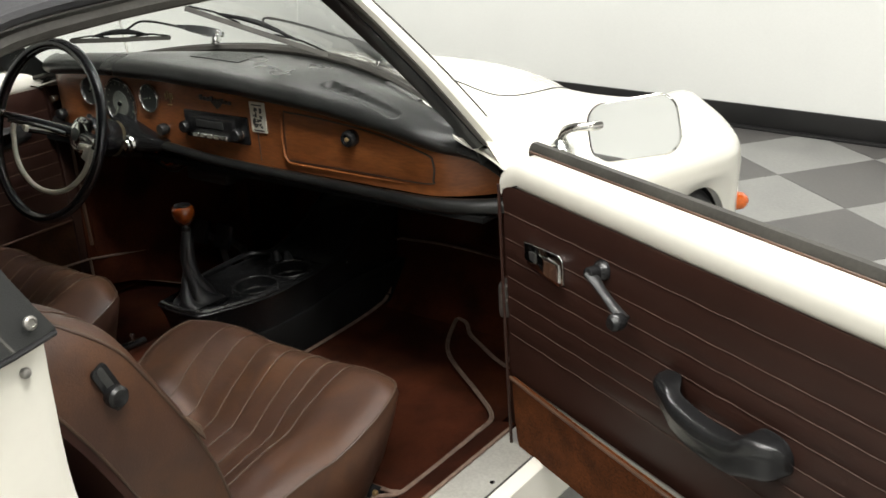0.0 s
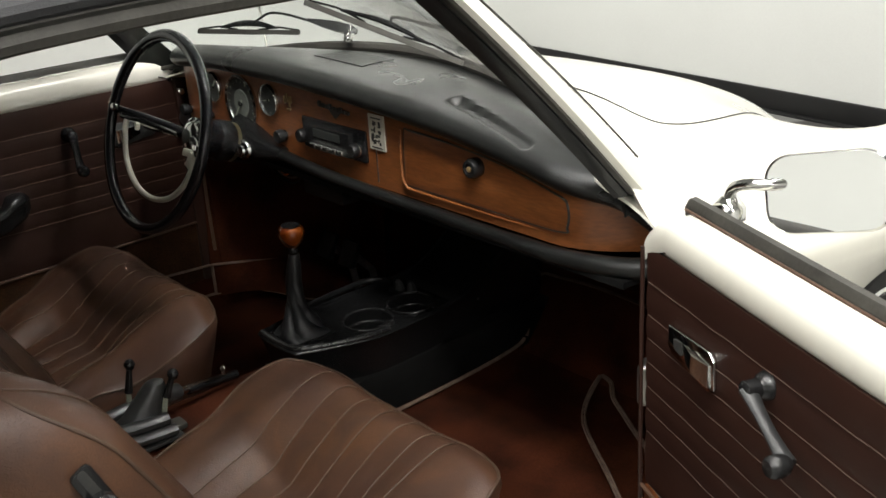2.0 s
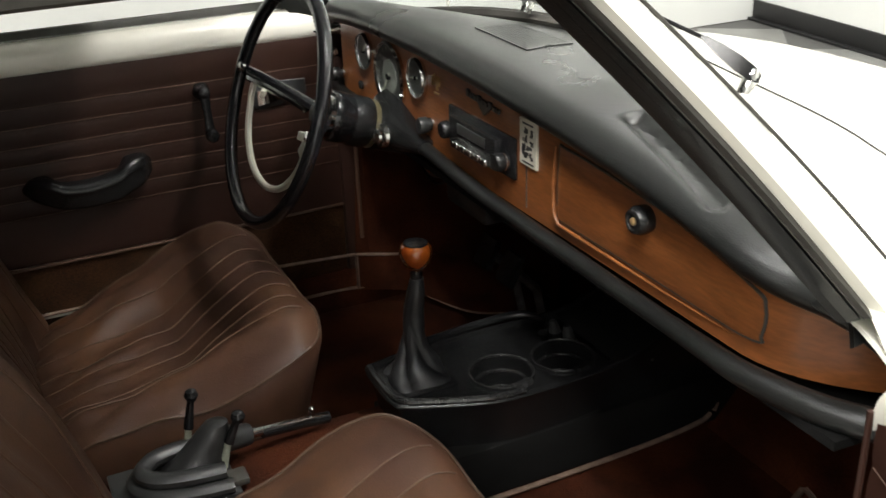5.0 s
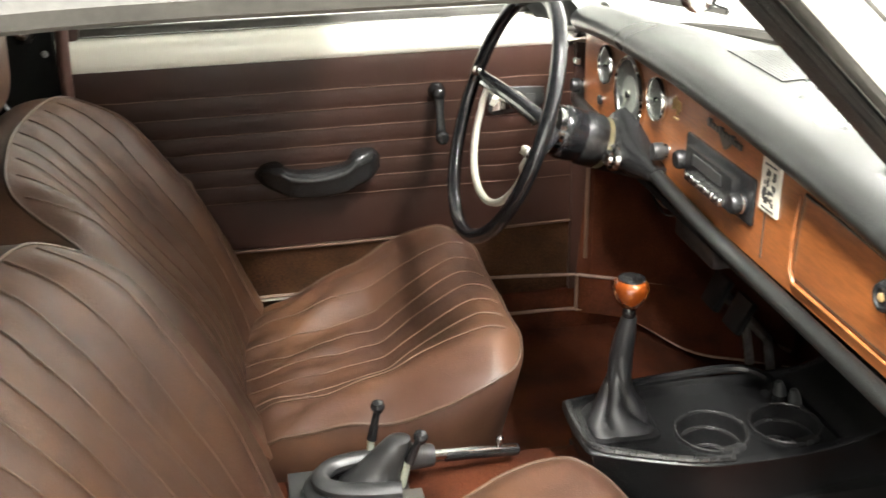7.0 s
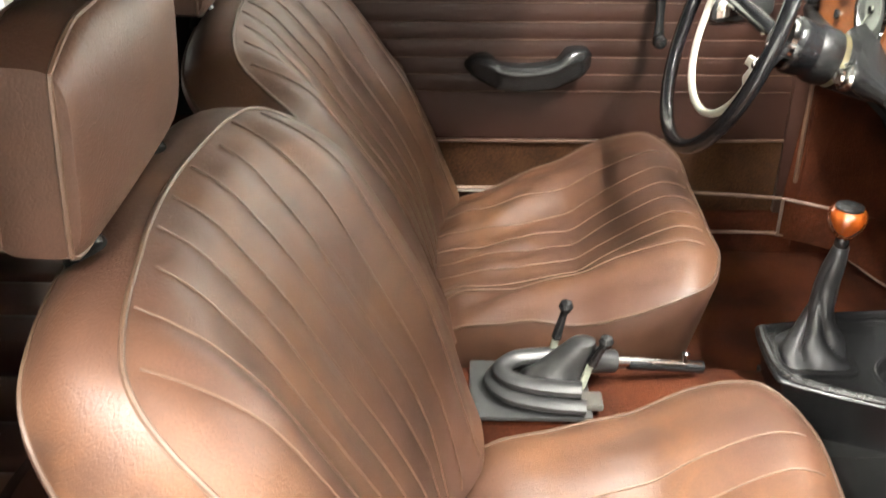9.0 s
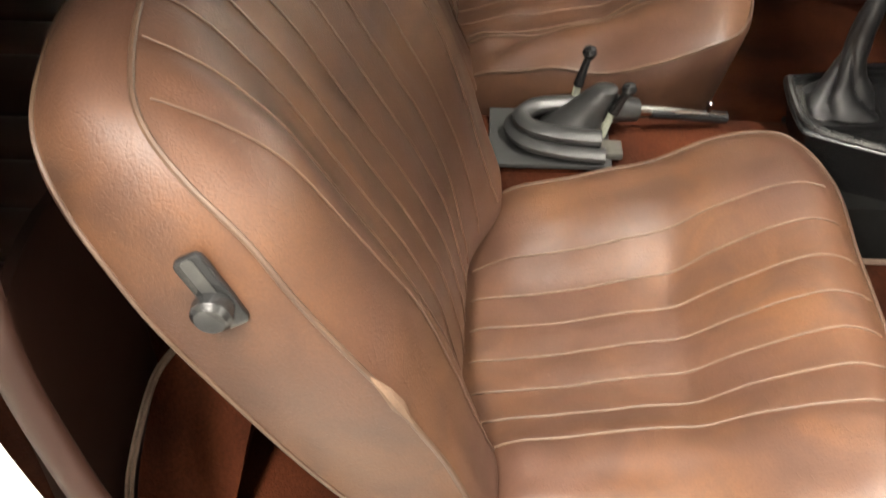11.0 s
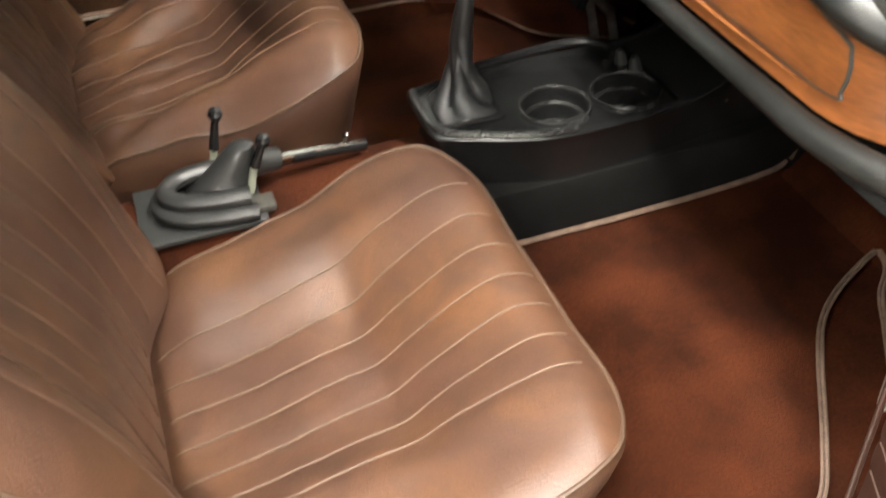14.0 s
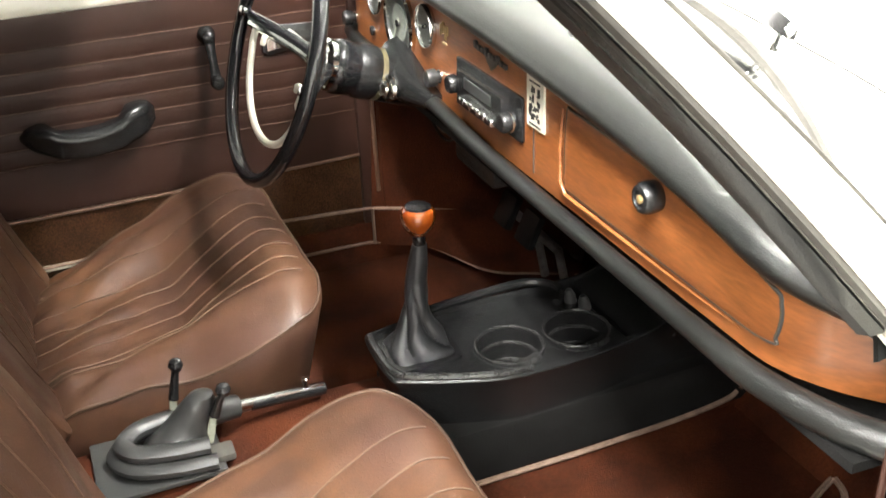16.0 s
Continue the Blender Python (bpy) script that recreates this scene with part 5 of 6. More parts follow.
    face = [(0, 0.014), (0.05, 0.032), (0.15, 0.046), (0.35, 0.056), (0.65, 0.056), (0.85, 0.048), (0.95, 0.034), (1, 0.014)]
    rings = []
    for i in range(49):
        q = i / 48
        h = q if side > 0 else 1 - q
        w0, w1, zt, zb = (lerp_table(gap, h), smooth_table(face, h), smooth_table(brow, h), smooth_table(sole, h))
        zt, zb = zt + az + lean * (q - 0.5), zb + az + lean * (q - 0.5)
        u = u0 + (u1 - u0) * q
        zk = zt - 0.30 * (zt - zb)
        prof_ = [(w0, zt - 0.004), (w0 + 0.003, zt), (w0 + (w1 - w0) * 0.62, zt), (w0 + (w1 - w0) * 0.86, zt - 0.004), (w1, zk), (w1 - 0.002, zk - 0.006), (w1 - 0.005, zb + (zk - zb) * 0.35), (w0 + (w1 - w0) * 0.70, zb + 0.002), (w0 + (w1 - w0) * 0.45, zb), (w0, zb + 0.006)]
        rings.append([at(u, v.x, v.y) for v in spline([(a, b, 0) for a, b in prof_], 30, True)])
    part("arm_rest", loft(rings), BLACKPLASTIC, ob, "black moulded plastic pull handle")
    return ob, at


PASS_SEAMS = (0.729, 0.681, 0.646, 0.610, 0.572, 0.537, 0.501)
DRIV_SEAMS = (0.751, 0.714, 0.678, 0.645, 0.611, 0.578, 0.545)
car_door("open cream white car door lined with pleated brown vinyl", (0.762, -0.152), -23, 0.786, PASS_SEAMS, 0.415, 1)
car_door("closed cream white car door lined with pleated brown vinyl", (-0.684, -0.080), -90, 0.816, DRIV_SEAMS, 0.448, -1)
strap = thing("door_check", "rounded steel door check at the hinge post", "door check", (0.735, -0.12, 0.50))
part("bracket", rbox((-0.011, -0.020, -0.034), (0.011, 0.020, 0.034), 0.010, 3, m=pose(0.716, -0.092, 0.530, 0, 0, 20)), STEEL, strap)
part("link", tube([(0.716, -0.092, 0.530), (0.745, -0.115, 0.53), (0.78, -0.135, 0.53)], 0.006, 8), STEEL, strap)

# ---- door mirror ----
mirror = thing("door_mirror", "rectangular chrome door mirror on a curved stalk", "mirror", (0.862, -0.105, 0.84))
MT = look((0.970, -0.080, 0.875), (0.970 + 0.27, -0.080 - 0.95, 0.875 + 0.25), 0) @ pose(0, 0, 0, 0, 0, -11)


def MM(x, y, z):
    return MT @ V(x, y, z)


out = rounded(0.147, 0.097, 0.031, 8)
rings = [[MM(u * k, v * k, z) for u, v in out] for k, z in ((0.30, 0.040), (0.66, 0.034), (0.90, 0.018), (0.985, 0.004), (1.0, -0.003), (0.99, -0.006), (0.955, -0.0065), (0.95, -0.0045))]
part("housing", loft(rings), CHROME, mirror, "chrome mirror housing")
part("mirror_glass", prism([(u * 0.955, v * 0.955) for u, v in out], lambda u, v, w: MM(u, v, -0.0047 - w), 0.0008), MIRROR, mirror, "silvered mirror glass", smooth=False)
part("stalk", tube(spline([(0.858, -0.113, 0.838), (0.858, -0.116, 0.856), (0.869, -0.119, 0.871), (0.888, -0.118, 0.878), (0.912, -0.106, 0.879), (0.935, -0.060, 0.878)], 24), 0.0075, 10), CHROME, mirror, "curved chrome stalk")
part("foot", lathe([(0.022, -0.012), (0.021, 0.004), (0.014, 0.012), (0.009, 0.018), (0.001, 0.019)], (0.857, -0.113, 0.838), (0, 0.1, 1), 20), CHROME, mirror)

# ---- front seats ----
def step(a, b, x):
    f = max(0.0, min(1.0, (x - a) / (b - a)))
    return f * f * (3 - 2 * f)


CUSHION = [(0.0, 0.306), (0.10, 0.318), (0.18, 0.332), (0.245, 0.343), (0.31, 0.381), (0.36, 0.410), (0.40, 0.424), (0.45, 0.412)]
PITCH = 0.049


def front_seat(label, x0, yr, recline, yb, zb, outer, seed, wear, sway, lift=0.0, wide=1.0):
    """A bucket seat; x0: its middle, yr: rear edge of the cushion, outer: +1 where the door side is +x."""
    seat = thing("bucket_seat", label, "car seat", (x0, yr + 0.2, 0.222), "front seats")
    # cushion
    base = [(0, -0.005), (0.21, -0.005), (0.250, 0.006), (0.258, 0.06), (0.266, 0.14), (0.284, 0.24), (0.295, 0.33), (0.272, 0.408), (0.20, 0.446), (0.08, 0.452)]
    base = [(x * wide, y) for x, y in base]
    ring = [(x, y) for x, y in base] + [(-x, y) for x, y in reversed(base[1:])]
    ring = [(p.x, p.y) for p in spline([(x, y, 0) for x, y in ring], 400, True)]

    def drift(y):
        return 0.0 if lift else 0.017 * step(0.32, 0.02, y)

    def spread(side, y):
        return 1 + (0.09 if side * outer > 0 else 0.17) * step(0.16, 0.43, y)

    def top(x, y, rho):
        z = smooth_table(CUSHION, y) + lift + (0.06 * (y - 0.22) - 0.028 * step(0.1, 0.26, x * outer) * step(0.28, 0.05, y) if lift else 0.0)
        z -= 0.028 * step(0.15, 0.28, -x * outer) * step(0.10, 0.30, y) if lift else 0.0
        z += (0.046 - 0.034 * step(0.24, 0.42, y)) * step(0.065, 0.20, abs(x)) * step(-0.03, 0.07, y)
        z -= 0.012 * max(0.0, (rho - 0.86) / 0.14) ** 2.2
        xx = (x - drift(y)) / spread(x - drift(y), y)
        z += 0.0021 * abs(math.sin(math.pi * min(abs(xx) / PITCH, 3.5))) ** 0.7 * step(0.98, 0.55, rho)
        z -= 0.0036 * math.exp(-((y - 0.250) / 0.020) ** 2) * step(0.19, 0.12, abs(x))
        z += 0.0014 * noise.noise(V(x * 12 + seed, y * 16, 0.3)) + 0.0008 * noise.noise(V(x * 45, y * 30, seed)) + (0.0040 * noise.noise(V(x * 30, y * 9 + seed, 2.3)) + (0.0075 * noise.noise(V((x + 0.7 * y) * 17, (y - 0.4 * x) * 5 + seed, 4.1)) if lift else 0.0)) * wear * step(0.34, 0.05, y)
        return z
    CX, CY = 0.0, 0.215
    rings = []
    for k in range(1, 43):
        rho = (k / 42) ** 0.85
        row = []
        for x, y in ring:
            px, py = CX + (x - CX) * rho, CY + (y - CY) * rho
            row.append(V(x0 + px, yr + py, top(px, py, rho)))
        rings.append(row)
    edge = rings[-1]
    bm = loft(rings, True, False)
    bm.faces.new([v for v in bm.verts][:len(ring)])
    part("cushion", bm, LEATHER, seat, "worn brown vinyl seat cushion with stitched pleats")
    low = []
    for ins, tuck, z in ((0.0, 0.0, None), (-0.004, 0.0, -0.012), (-0.006, 0.012, -0.05), (-0.004, 0.040, 0.29), (0.000, 0.058, 0.255), (0.004, 0.066, 0.234)):
        row = []
        for p in edge:
            r = (V(p.x, p.y, 0) - V(x0, yr + CY, 0))
            r.normalize()
            ins_ = ins + tuck * step(0.20, 0.44, p.y - yr)
            zz = p.z if z is None else (p.z + z if z < 0 else z + 0.004 * noise.noise(p * 20))
            row.append(V(p.x - r.x * ins_, p.y - r.y * ins_, zz))
        low.append(row)
    part("boxing", loft(low, True, False), LEATHER, seat, "brown vinyl side band of the cushion")
    part("base_frame", rbox((x0 - 0.20, yr + 0.02, 0.223), (x0 + 0.20, yr + 0.36, 0.275), 0.01), BLACKPLASTIC, seat)
    part("cushion_piping", tube([p + V(0, 0, 0.001) for p in edge], 0.0027, 7, closed=True), EDGING, seat, "piping round the cushion")
    part("lower_piping", tube([p + V(0, 0, -0.012) for p in edge], 0.0025, 6, closed=True), LEATHER, seat)
    for k in range(-3, 4):
        pts = []
        for i in range(41):
            y = 0.006 + (0.436 - 0.016 * (k / 3) ** 2) * i / 40
            x = k * PITCH * spread(k, y) + drift(y) + 0.0009 * noise.noise(V(k * 3.7, y * 18, seed))
            ang = math.atan2(y - CY, x)
            rim = min((abs(math.remainder(math.atan2(q - CY, p - CX) - ang, 2 * math.pi)), math.hypot(p - CX, q - CY)) for p, q in ring)[1]
            pts.append(V(x0 + x, yr + y, top(x, y, min(0.985, math.hypot(x, y - CY) / rim)) + 0.0016))
        part("seam", tube(pts, 0.0014, 6), SEAM, seat, "tan stitched seam")
    # backrest
    th = radians(recline)

    def B(x, s, d):
        return V(x0 + x + sway * step(0.0, 0.48, s), yb - s * math.sin(th) + d * math.cos(th), zb + s * math.cos(th) + d * math.sin(th))
    half = [(0, -0.045), (0.19, -0.045), (0.258, -0.042), (0.280, -0.024), (0.285, 0.03), (0.293, 0.10), (0.302, 0.20), (0.306, 0.32), (0.300, 0.390), (0.281, 0.447), (0.244, 0.488), (0.18, 0.508), (0.09, 0.518), (0.03, 0.520)]
    half = [(x * wide, s) for x, s in half]
    ring = half + [(-x, s) for x, s in reversed(half[1:])]
    ring = [(p.x, p.y) for p in spline([(x, s, 0) for x, s in ring], 560, True)]

    def fan(s):
        return 0.97 + 0.22 * max(0.0, min(1.0, (s + 0.05) / 0.55))

    def face(x, s, rho):
        d = 0.030 * step(0.13, 0.215, abs(x)) * step(0.54, 0.38, s) * (1 - 0.9 * step(0.24, 0.04, s) * (0.5 + 0.5 * step(1.0, 0.82, rho))) - 0.012 * step(0.16, 0.0, abs(x)) * step(0.0, 0.25, s) - 0.030 * step(0.20, 0.10, abs(x)) * step(0.22, -0.02, s)
        d -= 0.018 * max(0.0, (rho - 0.78) / 0.22) ** 2.0 + 0.016 * step(0.36, 0.53, s) + 0.022 * step(0.12, -0.05, s)
        xx = x / fan(s)
        d += (0.0014 * step(-0.05, 0.12, s) + 0.0022 * step(0.30, 0.48, s)) * math.sqrt(math.sin(math.pi * min(abs(xx) / PITCH, 4.5)) ** 2 + 0.02) * step(1.0, 0.90, rho)
        d += 0.0008 * noise.noise(V(x * 9 + seed, s * 7, 5.1)) + 0.0003 * noise.noise(V(x * 40, s * 26, seed))
        return d
    SC = 0.25

    def reach(x, s):
        a = math.atan2(s, x)
        return min((abs(math.remainder(math.atan2(q - SC, p) - a, 2 * math.pi)), math.hypot(p, q - SC)) for p, q in ring)[1]
    rings = []
    for k in range(1, 71):
        rho = (k / 70) ** 0.85
        rings.append([B(x * rho, SC + (s - SC) * rho, face(x * rho, SC + (s - SC) * rho, rho)) for x, s in ring])
    fedge = rings[-1]
    bm = loft(rings, True, False)
    bm.verts.ensure_lookup_table()
    bm.faces.new([bm.verts[i] for i in range(len(ring))])
    part("backrest", bm, LEATHER, seat, "brown vinyl backrest with stitched pleats")
    rear = [(x * (1.0 if s < 0.3 else 1.0 - 0.02 * step(0.3, 0.56, s)), s + 0.014 * step(0.34, 0.50, s) - 0.018 * step(0.04, -0.04, s)) for x, s in ring]
    def deep(s):
        return 0.106 - 0.010 * step(0.08, 0.34, s) * step(0.52, 0.40, s) + 0.010 * step(0.10, -0.04, s)
    bands = []
    for q in range(9):
        f = q / 8
        bands.append([B(x0_ + (x1_ - x0_) * f + 0.006 * math.sin(math.pi * f) * (1 if x0_ > 0 else -1) * min(1, abs(x0_) * 6), s0 + (s1 - s0) * f + 0.016 * math.sin(math.pi * f) * step(0.4, 0.55, s0), face(x0_, s0, 1.0) * (1 - f) - deep(s0) * f) for (x0_, s0), (x1_, s1) in zip(ring, rear)])
    part("back_band", loft(bands, True, False), LEATHER, seat, "brown vinyl side band of the backrest")
    redge = bands[-1]
    cb = [B(x * 0.97, SC + (s - SC) * 0.97, -0.011 - deep(s)) for x, s in rear]
    part("back_shell", loft([redge, cb, [B(x * 0.5, SC + (s - SC) * 0.5, -0.124) for x, s in rear]], True, True), DARKVINYL, seat, "dark vinyl rear of the backrest")
    turn = max(range(len(ring)), key=lambda i: -ring[i][1] - abs(ring[i][0]) * 0.01)
    order = [(turn + i) % len(ring) for i in range(len(ring))]
    part("front_piping", tube([fedge[i] for i in order if ring[i][1] > (-0.03 if ring[i][0] * outer > 0 else 0.14)], 0.0026, 7), EDGING, seat, "worn brown piping round the backrest")
    part("rear_piping", tube(redge, 0.0026, 7, closed=True), EDGING, seat)
    for k in range(-4, 5):
        pts = []
        for i in range(56):
            s = -0.025 + 0.010 * i
            x = k * PITCH * fan(s) + 0.0009 * noise.noise(V(k * 2.9, s * 16, seed))
            rho = math.hypot(x, s - SC) / reach(x, s - SC)
            if i > 20 and rho > 0.992:
                break
            pts.append(B(x, s, face(x, s, min(rho, 0.985)) + 0.0012))
        part("seam", tube(pts, 0.0012, 6), PIPING, seat, "tan stitched seam")
    # head restraint on two posts, standing nearly upright
    hr = []
    HX, HW, HH, HT = outer * 0.022 - sway, 0.140, 0.088, 0.036
    hb = 0.022 if lift else 0.0
    foot = B(HX, 0.550, -0.060 - hb)
    ha = radians(4.0)

    def R(x, s, d):
        """A spot of the head restraint: x across, s above its foot, d ahead of its front piping."""
        return foot + V(x, s * math.sin(ha) + d * math.cos(ha), s * math.cos(ha) - d * math.sin(ha))
    MS, MD = 0.078, -0.025
    for i in range(33):
        a = -1 + 2 * i / 32
        k = 1 - 0.10 * abs(a) ** 12
        e = 0.46
        crown = 0.012 * (1 - a * a)
        row = []
        for q in (2 * math.pi * j / 48 for j in range(48)):
            c, n_ = math.copysign(abs(math.cos(q)) ** e, math.cos(q)), math.copysign(abs(math.sin(q)) ** e, math.sin(q))
            corner = 1 - 0.16 * step(0.55, 1.0, abs(a)) * step(0.0, 0.9, n_)
            row.append(R(a * HW + 0.0012 * noise.noise(V(a * 4, n_ * 3, c + seed)), MS + HH * k * n_ * (corner if n_ > 0 else 1.0), MD + (HT * k + crown * (1 - n_ * n_) * (1 if c > 0 else 0.4) + (0.004 if c > 0 else 0)) * c))
        hr.append(row)
    head = part("head_restraint", loft(hr), LEATHER, seat, "padded brown vinyl head restraint")

    def edge_at(a, e, up):
        """Height of the padded edge where the piping of the front (e=1) or rear runs."""
        k = 1 - 0.10 * abs(a) ** 12
        n_ = 0.93
        for _ in range(4):
            deep = HT * k + 0.012 * (1 - a * a) * (1 - n_ * n_) * (1 if e > 0 else 0.4) + (0.004 if e > 0 else 0)
            n_ = (1 - min(0.98, 0.0255 / deep) ** (2 / 0.46)) ** 0.23
        return HH * k * n_ * ((1 - 0.16 * step(0.55, 1.0, abs(a)) * step(0.0, 0.9, n_)) if up else -1.0) + (0.0008 if up else -0.0008)
    for e in (1, -1):
        walk_a = [-1 + 2 * i / 28 for i in range(29)]
        t1, b1 = edge_at(1, e, True), edge_at(1, e, False)
        loop = [(a * HW, edge_at(a, e, True)) for a in walk_a] + [(HW + 0.001, t1 + (b1 - t1) * f) for f in (0.1, 0.3, 0.5, 0.7, 0.9)]
        loop += [(a * HW, edge_at(a, e, False)) for a in reversed(walk_a)] + [(-HW - 0.001, b1 + (t1 - b1) * f) for f in (0.1, 0.3, 0.5, 0.7, 0.9)]
        part("head_piping", tube([R(x, MS + z, MD + e * 0.0258) for x, z in loop], 0.0024, 6, closed=True), PIPING, head)
    for sx in (HX - 0.092, HX + 0.092):
        part("post", tube([B(sx, 0.46, -0.080), foot + V(sx - HX, -0.012, 0.03)], 0.006, 10), BLACKPLASTIC, head)
        part("post_sleeve", lathe([(0.019, 0.0), (0.019, 0.016), (0.014, 0.022), (0.006, 0.025)], B(sx, 0.522, -0.078 - hb), B(0, 1, 0) - B(0, 0, 0), 16), BLACKCARPET, head)
    # reclining knob in its slotted plate on the door side
    o = outer
    xs_ = o * 0.306 * wide

    def side(s, d, w):
        return B(xs_ + o * w, s + 0.004, d - 0.002)
    plate = part("recliner_plate", prism(rounded(0.070, 0.024, 0.006, 3, 0.370, -0.028), lambda u, v, w: side(u, v + 0.10 * (u - 0.370), 0.002 + w), 0.006, 0.0015), BLACKPLASTIC, seat, "black slotted recliner plate")
    part("slot", prism(rounded(0.036, 0.010, 0.004, 3, 0.386, -0.028), lambda u, v, w: side(u, v + 0.10 * (u - 0.370), 0.0082 + w), 0.001), INK, plate)
    part("recliner_knob", lathe([(0.014, 0.0), (0.0152, 0.006), (0.0148, 0.013), (0.011, 0.017), (0.004, 0.0155), (0.001, 0.0155)], side(0.360, -0.033, 0.007), (o, 0, 0), 24), BLACKPLASTIC, plate, "round black recliner knob")
    # hinge ironwork and slide
    xo = x0 + o * 0.270 * wide
    fr = part("hinge_bracket", prism([(yb - 0.11, 0.262), (yb - 0.02, 0.262), (yb + 0.075, 0.268), (yb + 0.10, 0.282), (yb + 0.02, 0.302), (yb - 0.04, 0.318), (yb - 0.10, 0.300)], lambda u, v, w: V(xo + o * w, u, v), 0.012, 0.003), BLACKPLASTIC, seat, "black hinge bracket")
    part("release_lever", rbox((-0.008, -0.034, -0.003), (0.034, 0.036, 0.003), 0.003, m=pose(xo + o * 0.022, yb - 0.078, 0.272, 0, o * 28, o * 6)), IRON, fr, "dark grey seat release lever")
    for k in range(3):
        part("linkage", tube([(xo + o * 0.016, yb - 0.09 + 0.02 * k, 0.268 + 0.012 * k), (xo + o * 0.020, yb - 0.02 + 0.02 * k, 0.285 - 0.006 * k), (xo + o * 0.016, yb + 0.07, 0.272 - 0.006 * k)], 0.0045, 7), IRON, fr)
    part("hinge_bolt", lathe([(0.008, 0), (0.008, 0.008), (0.005, 0.010), (0.001, 0.010)], (xo + o * 0.014, yb + 0.075, 0.262), (o, 0, 0), 8), IRON, fr)
    for sx in (-0.19, 0.19):
        part("slide_rail", rbox((x0 + sx - 0.014, yr + 0.0, 0.221), (x0 + sx + 0.014, yr + 0.415, 0.245), 0.003), BLACKPLASTIC, seat)
    # front foot of the slide with its bolt, on the door side
    xf = x0 + o * 0.246
    foot_ = part("slide_foot", prism([(yr + 0.318, 0.2235), (yr + 0.368, 0.2235), (yr + 0.362, 0.236), (yr + 0.340, 0.256), (yr + 0.322, 0.252)], lambda u, v, w: V(xf + o * w, u, v), 0.016, 0.002), IRON, seat, "black front foot of the seat slide")
    part("foot_bolt", lathe([(0.006, 0), (0.006, 0.005), (0.004, 0.007), (0.001, 0.007)], (xf + o * 0.016, yr + 0.335, 0.242), (o, 0, 0), 8), GOLD, foot_)
    if wear > 0.5:
        # torn spot on the piping
        pts = [p for p in fedge if p.x * o > x0 * o + 0.2]
        c = min(pts, key=lambda p: abs(p.z - 0.600))
        t = (B(0, 1, 0) - B(0, 0, 0))
        part("tear", tube([c - t * 0.036 + V(o * 0.004, 0.002, 0.002), c - t * 0.010 + V(o * 0.005, 0.004, 0.003), c + t * 0.006 + V(o * 0.004, 0.004, 0.002), c + t * 0.024 + V(o * 0.003, 0.0, 0.003)], 0.004, 7, radii=[0.001, 0.0062, 0.0048, 0.001]), SEAM, seat, "torn pale patch in the vinyl")
    return seat


front_seat("worn brown vinyl bucket seat with torn piping beside the open door", 0.352, -0.722, 28.5, -0.682, 0.405, 1, 3, 1.0, 0.012)
front_seat("worn brown vinyl bucket seat, leaned back behind the steering wheel", -0.378, -0.772, 33.0, -0.722, 0.395, -1, 8, 2.0, 0.018, 0.040, 0.95)

# ---- centre console ----
# lighter glossy plastic: highlights of lip and cup rims put into the colour
SHINY = mat("highlight_black_plastic", (0.034, 0.034, 0.034), (0.016, 0.016, 0.016), 0.20, scale=60, fine=500, grain=0.6, bump=0.1, spec=0.8)
console = thing("centre_console", "black moulded plastic centre console with two cup holders", "console", (0.02, -0.05, 0.33))
OUT = [(-0.062, -0.296), (0.040, -0.297), (0.066, -0.275), (0.112, -0.165), (0.120, -0.10), (0.118, 0.0), (0.105, 0.09), (0.095, 0.20), (0.09, 0.36), (-0.09, 0.36), (-0.092, 0.20), (-0.094, 0.0), (-0.096, -0.12), (-0.092, -0.20), (-0.080, -0.275)]
OUT = [(p.x, p.y) for p in spline([(x, y, 0) for x, y in OUT], 120, True)]


def ctop(y):
    return 0.413 + 0.10 * step(0.06, 0.34, y)


rings = []
for ins, f in ((0.028, None), (0.020, 0.45), (0.010, 0.80), (0.003, 0.93), (0.0, 0.965), (0.0015, 0.985), (0.006, 1.0), (0.011, 0.996), (0.014, 0.955)):
    row = []
    for x, y in OUT:
        k = 1 - ins / max(0.05, math.hypot(x - 0.01, (y - 0.03) * 0.35))
        z0 = 0.26
        z = z0 if f is None else z0 + (ctop(y) + 0.010 - z0) * f
        row.append(V(0.01 + (x - 0.01) * k, 0.03 + (y - 0.03) * (1 - ins / 0.33), z))
    rings.append(row)
part("shell", loft(rings, True, False), BLACKPLASTIC, console)
CUPS = ((0.041, -0.110, 0.047), (0.044, -0.002, 0.047))
# the deck, open over the two cups; in front of it the cover that climbs under the dashboard
DECK, FRONT = 0.4155, 0.062
rim_ = rings[-1]
k0 = next(k for k in range(len(rim_)) if rim_[k].y < FRONT and rim_[k - 1].y >= FRONT)
back = [rim_[(k0 + k) % len(rim_)] for k in range(len(rim_)) if rim_[(k0 + k) % len(rim_)].y < FRONT]
bm = bmesh.new()
edges = []
for loop in [[(q.x, q.y) for q in back]] + [[(x + r * math.cos(a), y + r * math.sin(a)) for a in (2 * math.pi * k / 48 for k in range(48))] for x, y, r in CUPS]:
    vs = [bm.verts.new((x, y, DECK)) for x, y in loop]
    edges += [bm.edges.new((a, b)) for a, b in zip(vs, vs[1:] + vs[:1])]
bmesh.ops.triangle_fill(bm, use_beauty=True, edges=edges)
part("deck", bm, BLACKPLASTIC, console, "flat black deck round the cup holders")
rows = []
